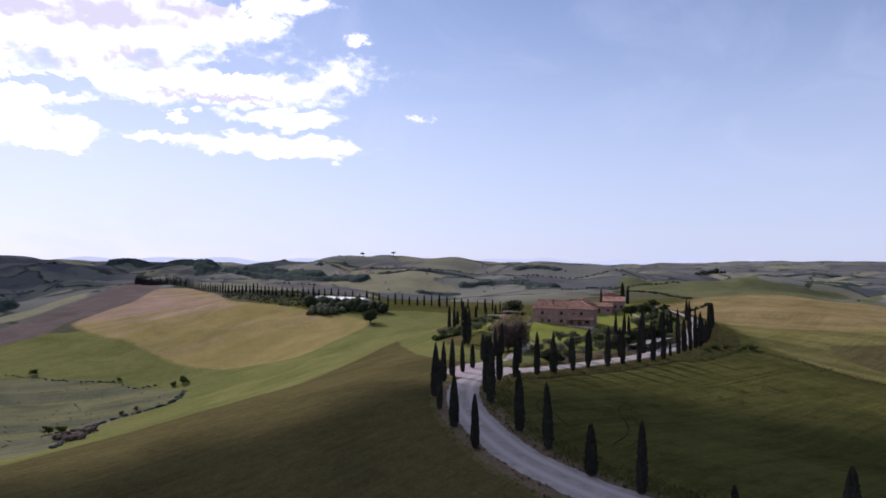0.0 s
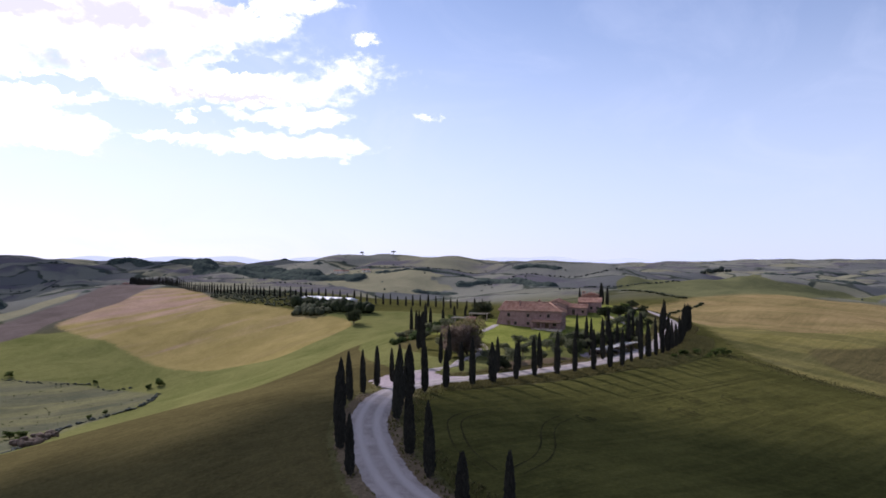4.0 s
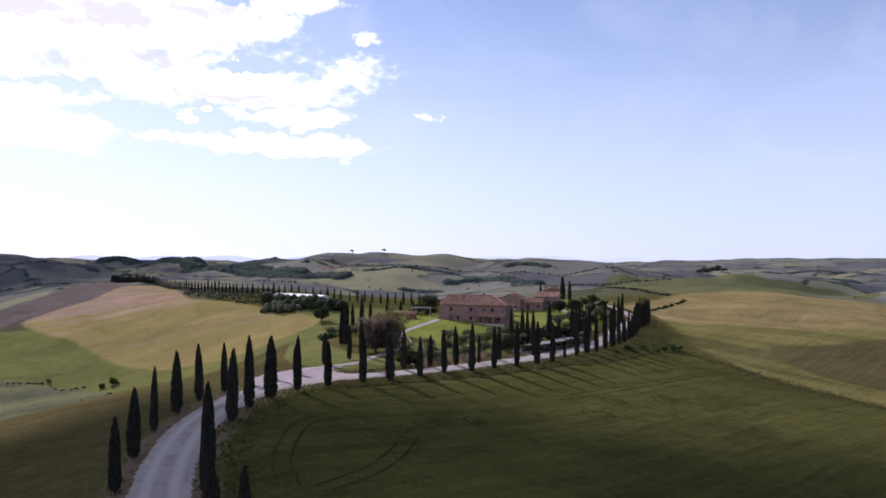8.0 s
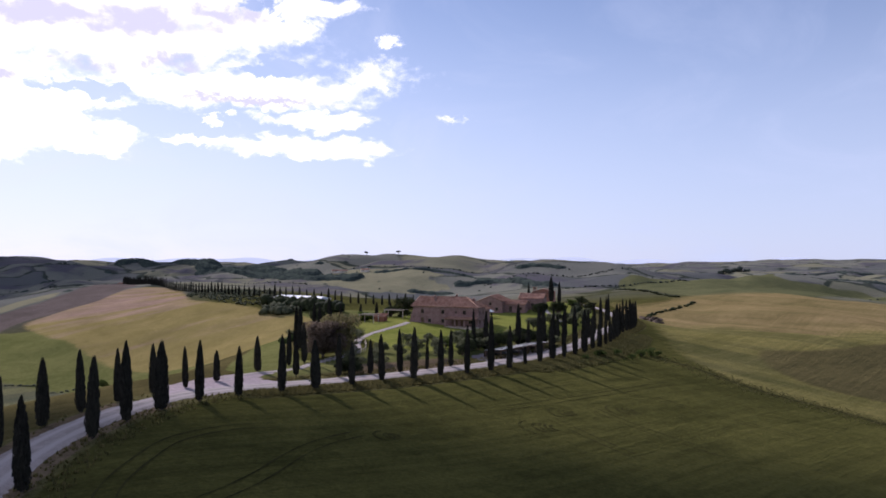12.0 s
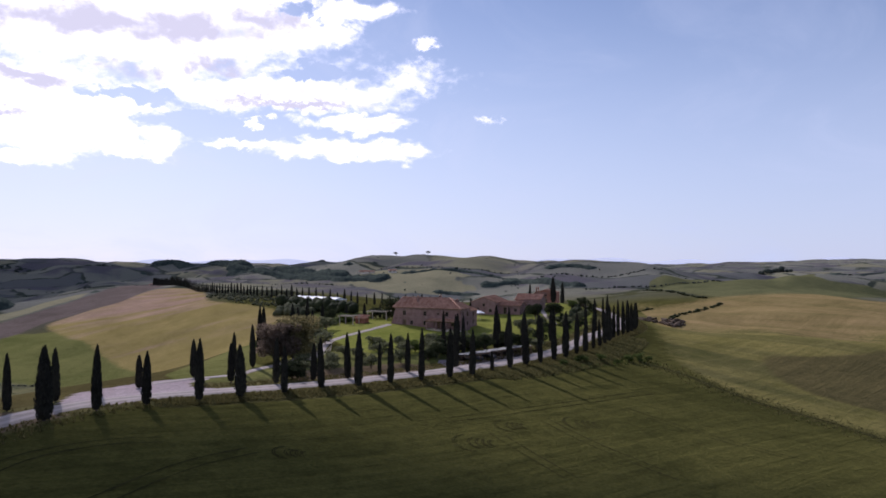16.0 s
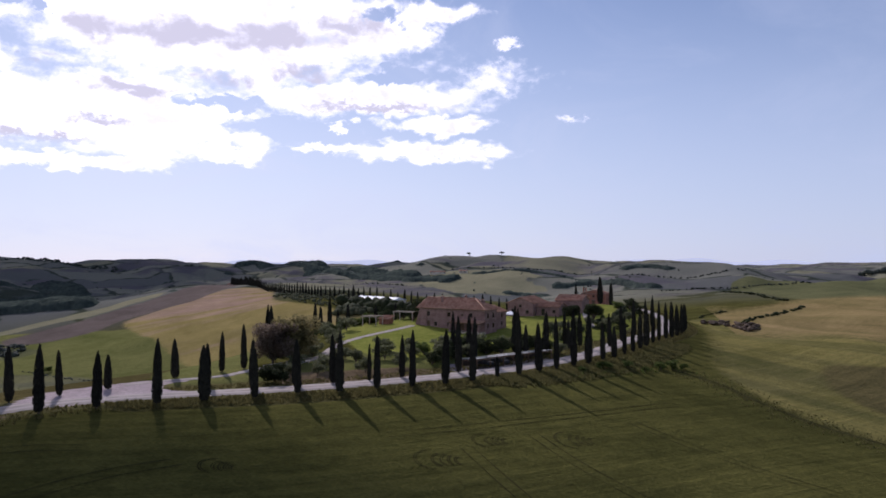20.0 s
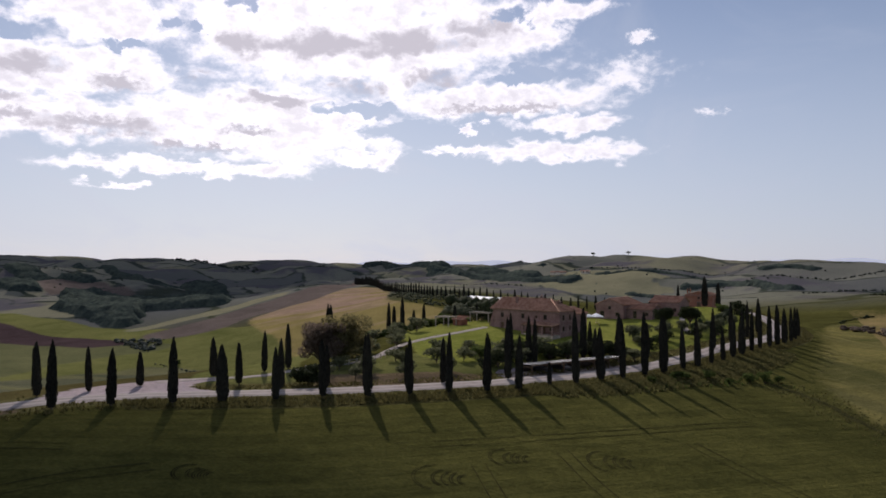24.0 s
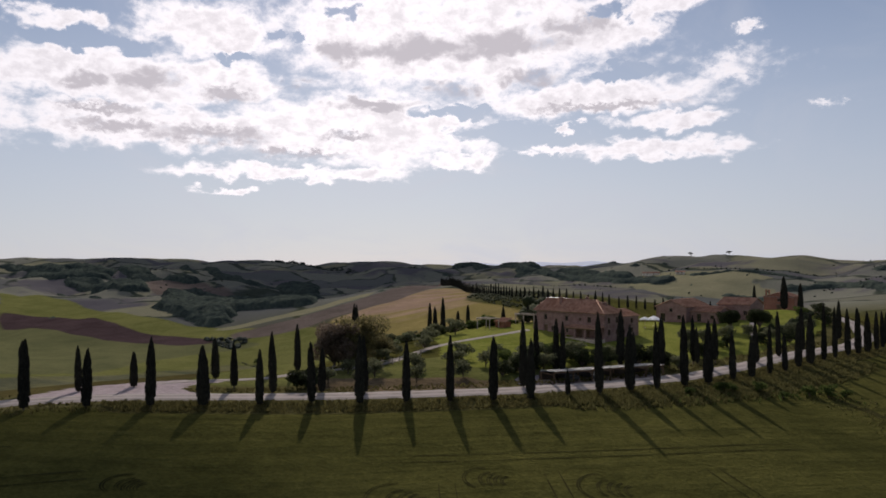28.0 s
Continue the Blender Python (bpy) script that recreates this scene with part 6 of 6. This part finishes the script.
tufts("bank_scrub", along([(74, 192), (78, 197), (84, 203), (88, 208), (92, 212.5), (96, 212)], 0.2, 2.2, wood_rng, 0.4, 1.1), 0.6, BROAD, "dark bramble scrub on the bank below the road", 56)
for x, y, k in ((74.5, 196.5, 0.55), (78.2, 201.5, 0.7), (80.0, 202.8, 0.6), (83.6, 205.5, 0.75), (87.0, 204.6, 0.5), (90.5, 209.0, 0.7), (93.0, 210.5, 0.85), (95.2, 212.4, 0.55)):
    leafy_tree(SHRUBS[1], "bramble_bush", x, y, "low green bramble bush on the grassy bank", "shrub", "brambles on the bank", k)
tufts("bank_grass", along([(60, 180), (66, 185), (74, 195), (80, 203), (86, 213), (92, 226), (97, 240)], 0.010, 3.4, wood_rng, 0.3, 1.1), 0.6, BANK_GRASS, "tussocky rough grass on the bank below the road", 57)
tufts("verge_grass", verge_spots(11000, 2.9, 8.0, wood_rng, True, 0.4, 1.1), 0.45, TALL_GRASS, "tall dry grass on the bank below the road", 51)
tufts("verge_grass", verge_spots(3500, 2.7, 5.5, wood_rng, False, 0.4, 1.0), 0.4, TALL_GRASS, "dry grass on the verge across the road", 52)


def cloud_bank(high, patches, puff, seed, label):
    """Fair-weather cloud high above the view, whose shade falls on patches of the land (x, y, half width, half depth, lumps)."""
    rng = np.random.RandomState(seed)
    back = high / math.tan(radians(SUN_HEIGHT))
    sx, sy = -math.sin(radians(SUN_TURN)) * back, math.cos(radians(SUN_TURN)) * back
    vs, fs, o = [], [], 0
    for mx, my, wide, deep, count in patches:
        for _ in range(count):
            a, r = rng.uniform(0, 6.283), math.sqrt(rng.rand())
            c = np.array([sx + mx + wide * r * math.cos(a), sy + my + deep * r * math.sin(a), high + rng.uniform(-6, 25) * (1 - r)])
            v = ICO_V * (puff * rng.uniform(0.7, 1.3) * rng.uniform(0.8, 1.2, (len(ICO_V), 1))) * np.array([1.3, 1, 0.55]) + c
            vs.append(v)
            fs += [tuple(int(i) + o for i in f) for f in ICO_F]
            o += len(v)
    me = mesh_from("cumulus_cloud", np.concatenate(vs), fs, CLOUD)
    return tagged(new("cumulus_cloud", me), label, "cloud", kind="structure")


cloud_bank(850.0, [(40, 14, 280, 84, 170), (113, 88, 60, 41, 78), (44, 101, 38, 12, 16)], 23.0, 77, "white cumulus cloud that shades the near fields")
cloud_bank(3000.0, [(-1000, 1350, 620, 430, 190), (-620, 900, 220, 130, 40), (-250, 1500, 220, 160, 40)], 62.0, 78, "high white cloud that shades the far hills")


def far_mountains():
    """Ridges at the edge of sight, beyond the last hills, paled by painted glowing haze."""
    rng = np.random.RandomState(91)
    n = 420
    a = np.linspace(radians(-95), radians(60), n)
    lift = 0.26 + sum(rng.uniform(0.03, 0.10) * np.sin(a * f + rng.uniform(0, 6.28)) for f in (7, 13, 23, 41, 67))
    x, y = 4560 * np.sin(a) + 45, 4560 * np.cos(a) + 170
    top = 20 + 4560 * np.tan(np.radians(np.clip(lift, 0.05, 0.6)))
    verts = [(p, q, -120.0) for p, q in zip(x, y)] + [(p, q, h) for p, q, h in zip(x, y, top)] + [(p * 1.02, q * 1.02, -120.0) for p, q in zip(x, y)]
    faces = [(i, i + 1, n + i + 1, n + i) for i in range(n - 1)] + [(n + i, n + i + 1, 2 * n + i + 1, 2 * n + i) for i in range(n - 1)]
    me = mesh_from("backdrop", verts, faces, HAZE_GLOW)
    return tagged(new("backdrop", me), "mountain ridges on the horizon in painted, glowing blue haze", "mountains", kind="structure")


far_mountains()


def tramline(points, gauge, label, broad=1.0):
    """The two pressed wheel tracks of a tractor in the crop, as low ruts."""
    pts = curve_points(points, 0.8)
    d = np.gradient(pts, axis=0)
    nrm = np.stack([d[:, 1], -d[:, 0]], 1) / np.hypot(d[:, 0], d[:, 1])[:, None]
    root = new("wheel_tracks")
    for side in (-gauge / 2, gauge / 2):
        rng = np.random.RandomState(int(abs(points[0][0] * 10)) + (side > 0))
        wide = broad * np.convolve(0.01 + 0.26 * rng.rand(len(pts)), np.ones(3) / 3, "same")
        a, b = pts + nrm * (side - wide[:, None]), pts + nrm * (side + wide[:, None])
        za, zb = land(a[:, 0], a[:, 1]) + 0.05, land(b[:, 0], b[:, 1]) + 0.05
        verts = [(*p, z) for p, z in zip(a, za)] + [(*p, z) for p, z in zip(b, zb)]
        n = len(pts)
        part("rut", mesh_from("rut", verts, [(i, i + 1, n + i + 1, n + i) for i in range(n - 1)], SOIL), root)
    return tagged(root, label, "wheel tracks", "tractor tracks in the wheat", kind="structure")


for points in ([(24, 122), (19.5, 118), (16.0, 111), (15.9, 103), (17.0, 95), (19.5, 88)], [(34, 124), (31.0, 118), (29.2, 111), (28.0, 102), (26.0, 94.5), (22.5, 88)]):
    tramline(points, 1.9, "faint dark tractor wheel tracks through the green wheat", 0.75)
for points in ([(50.5, 145.3), (58, 151.8), (67, 160), (76, 168.5), (84.3, 177), (90.6, 183)], [(68.5, 155.5), (75.0, 146.5), (81.0, 139.5), (85.0, 135.5)], [(83, 168), (90, 161.5), (97, 156), (106, 150)], [(61, 146), (67, 137), (71, 131)]):
    tramline(points, 1.7, "faint long tractor wheel tracks across the green wheat", 0.5)
# nested loops where the tractor turned, open towards the sun's far side
for x, y, size in ((74.6, 155.3, 0.6), (58.8, 139.9, 0.62), (63.6, 149.6, 0.5), (37.9, 125.4, 0.4)):
    for k, (shift, deep, wide) in enumerate(((0.0, 5.5, 4.6), (1.0, 3.4, 2.2), (2.4, 3.2, 1.8), (3.6, 2.8, 1.6), (4.8, 2.2, 1.4))):
        arc = [radians(a) for a in range(-78, 79, 26)]
        tramline([(x + size * (0.94 * (shift - wide * math.cos(a)) - 0.33 * deep * math.sin(a)), y + size * (0.33 * (shift - wide * math.cos(a)) + 0.94 * deep * math.sin(a))) for a in arc], 0.26, "curved wheel tracks where the tractor turned", 0.42)
tramline([(93, 211), (97, 208.3), (102, 204), (104.5, 199), (108, 194), (110.2, 191.5), (113, 188), (117, 184.6), (121, 182), (124, 178.5), (128, 173), (134, 167.5), (140, 161), (152, 150)], 0.5, "narrow dark ditch between the wheat and the next field", 3.0)
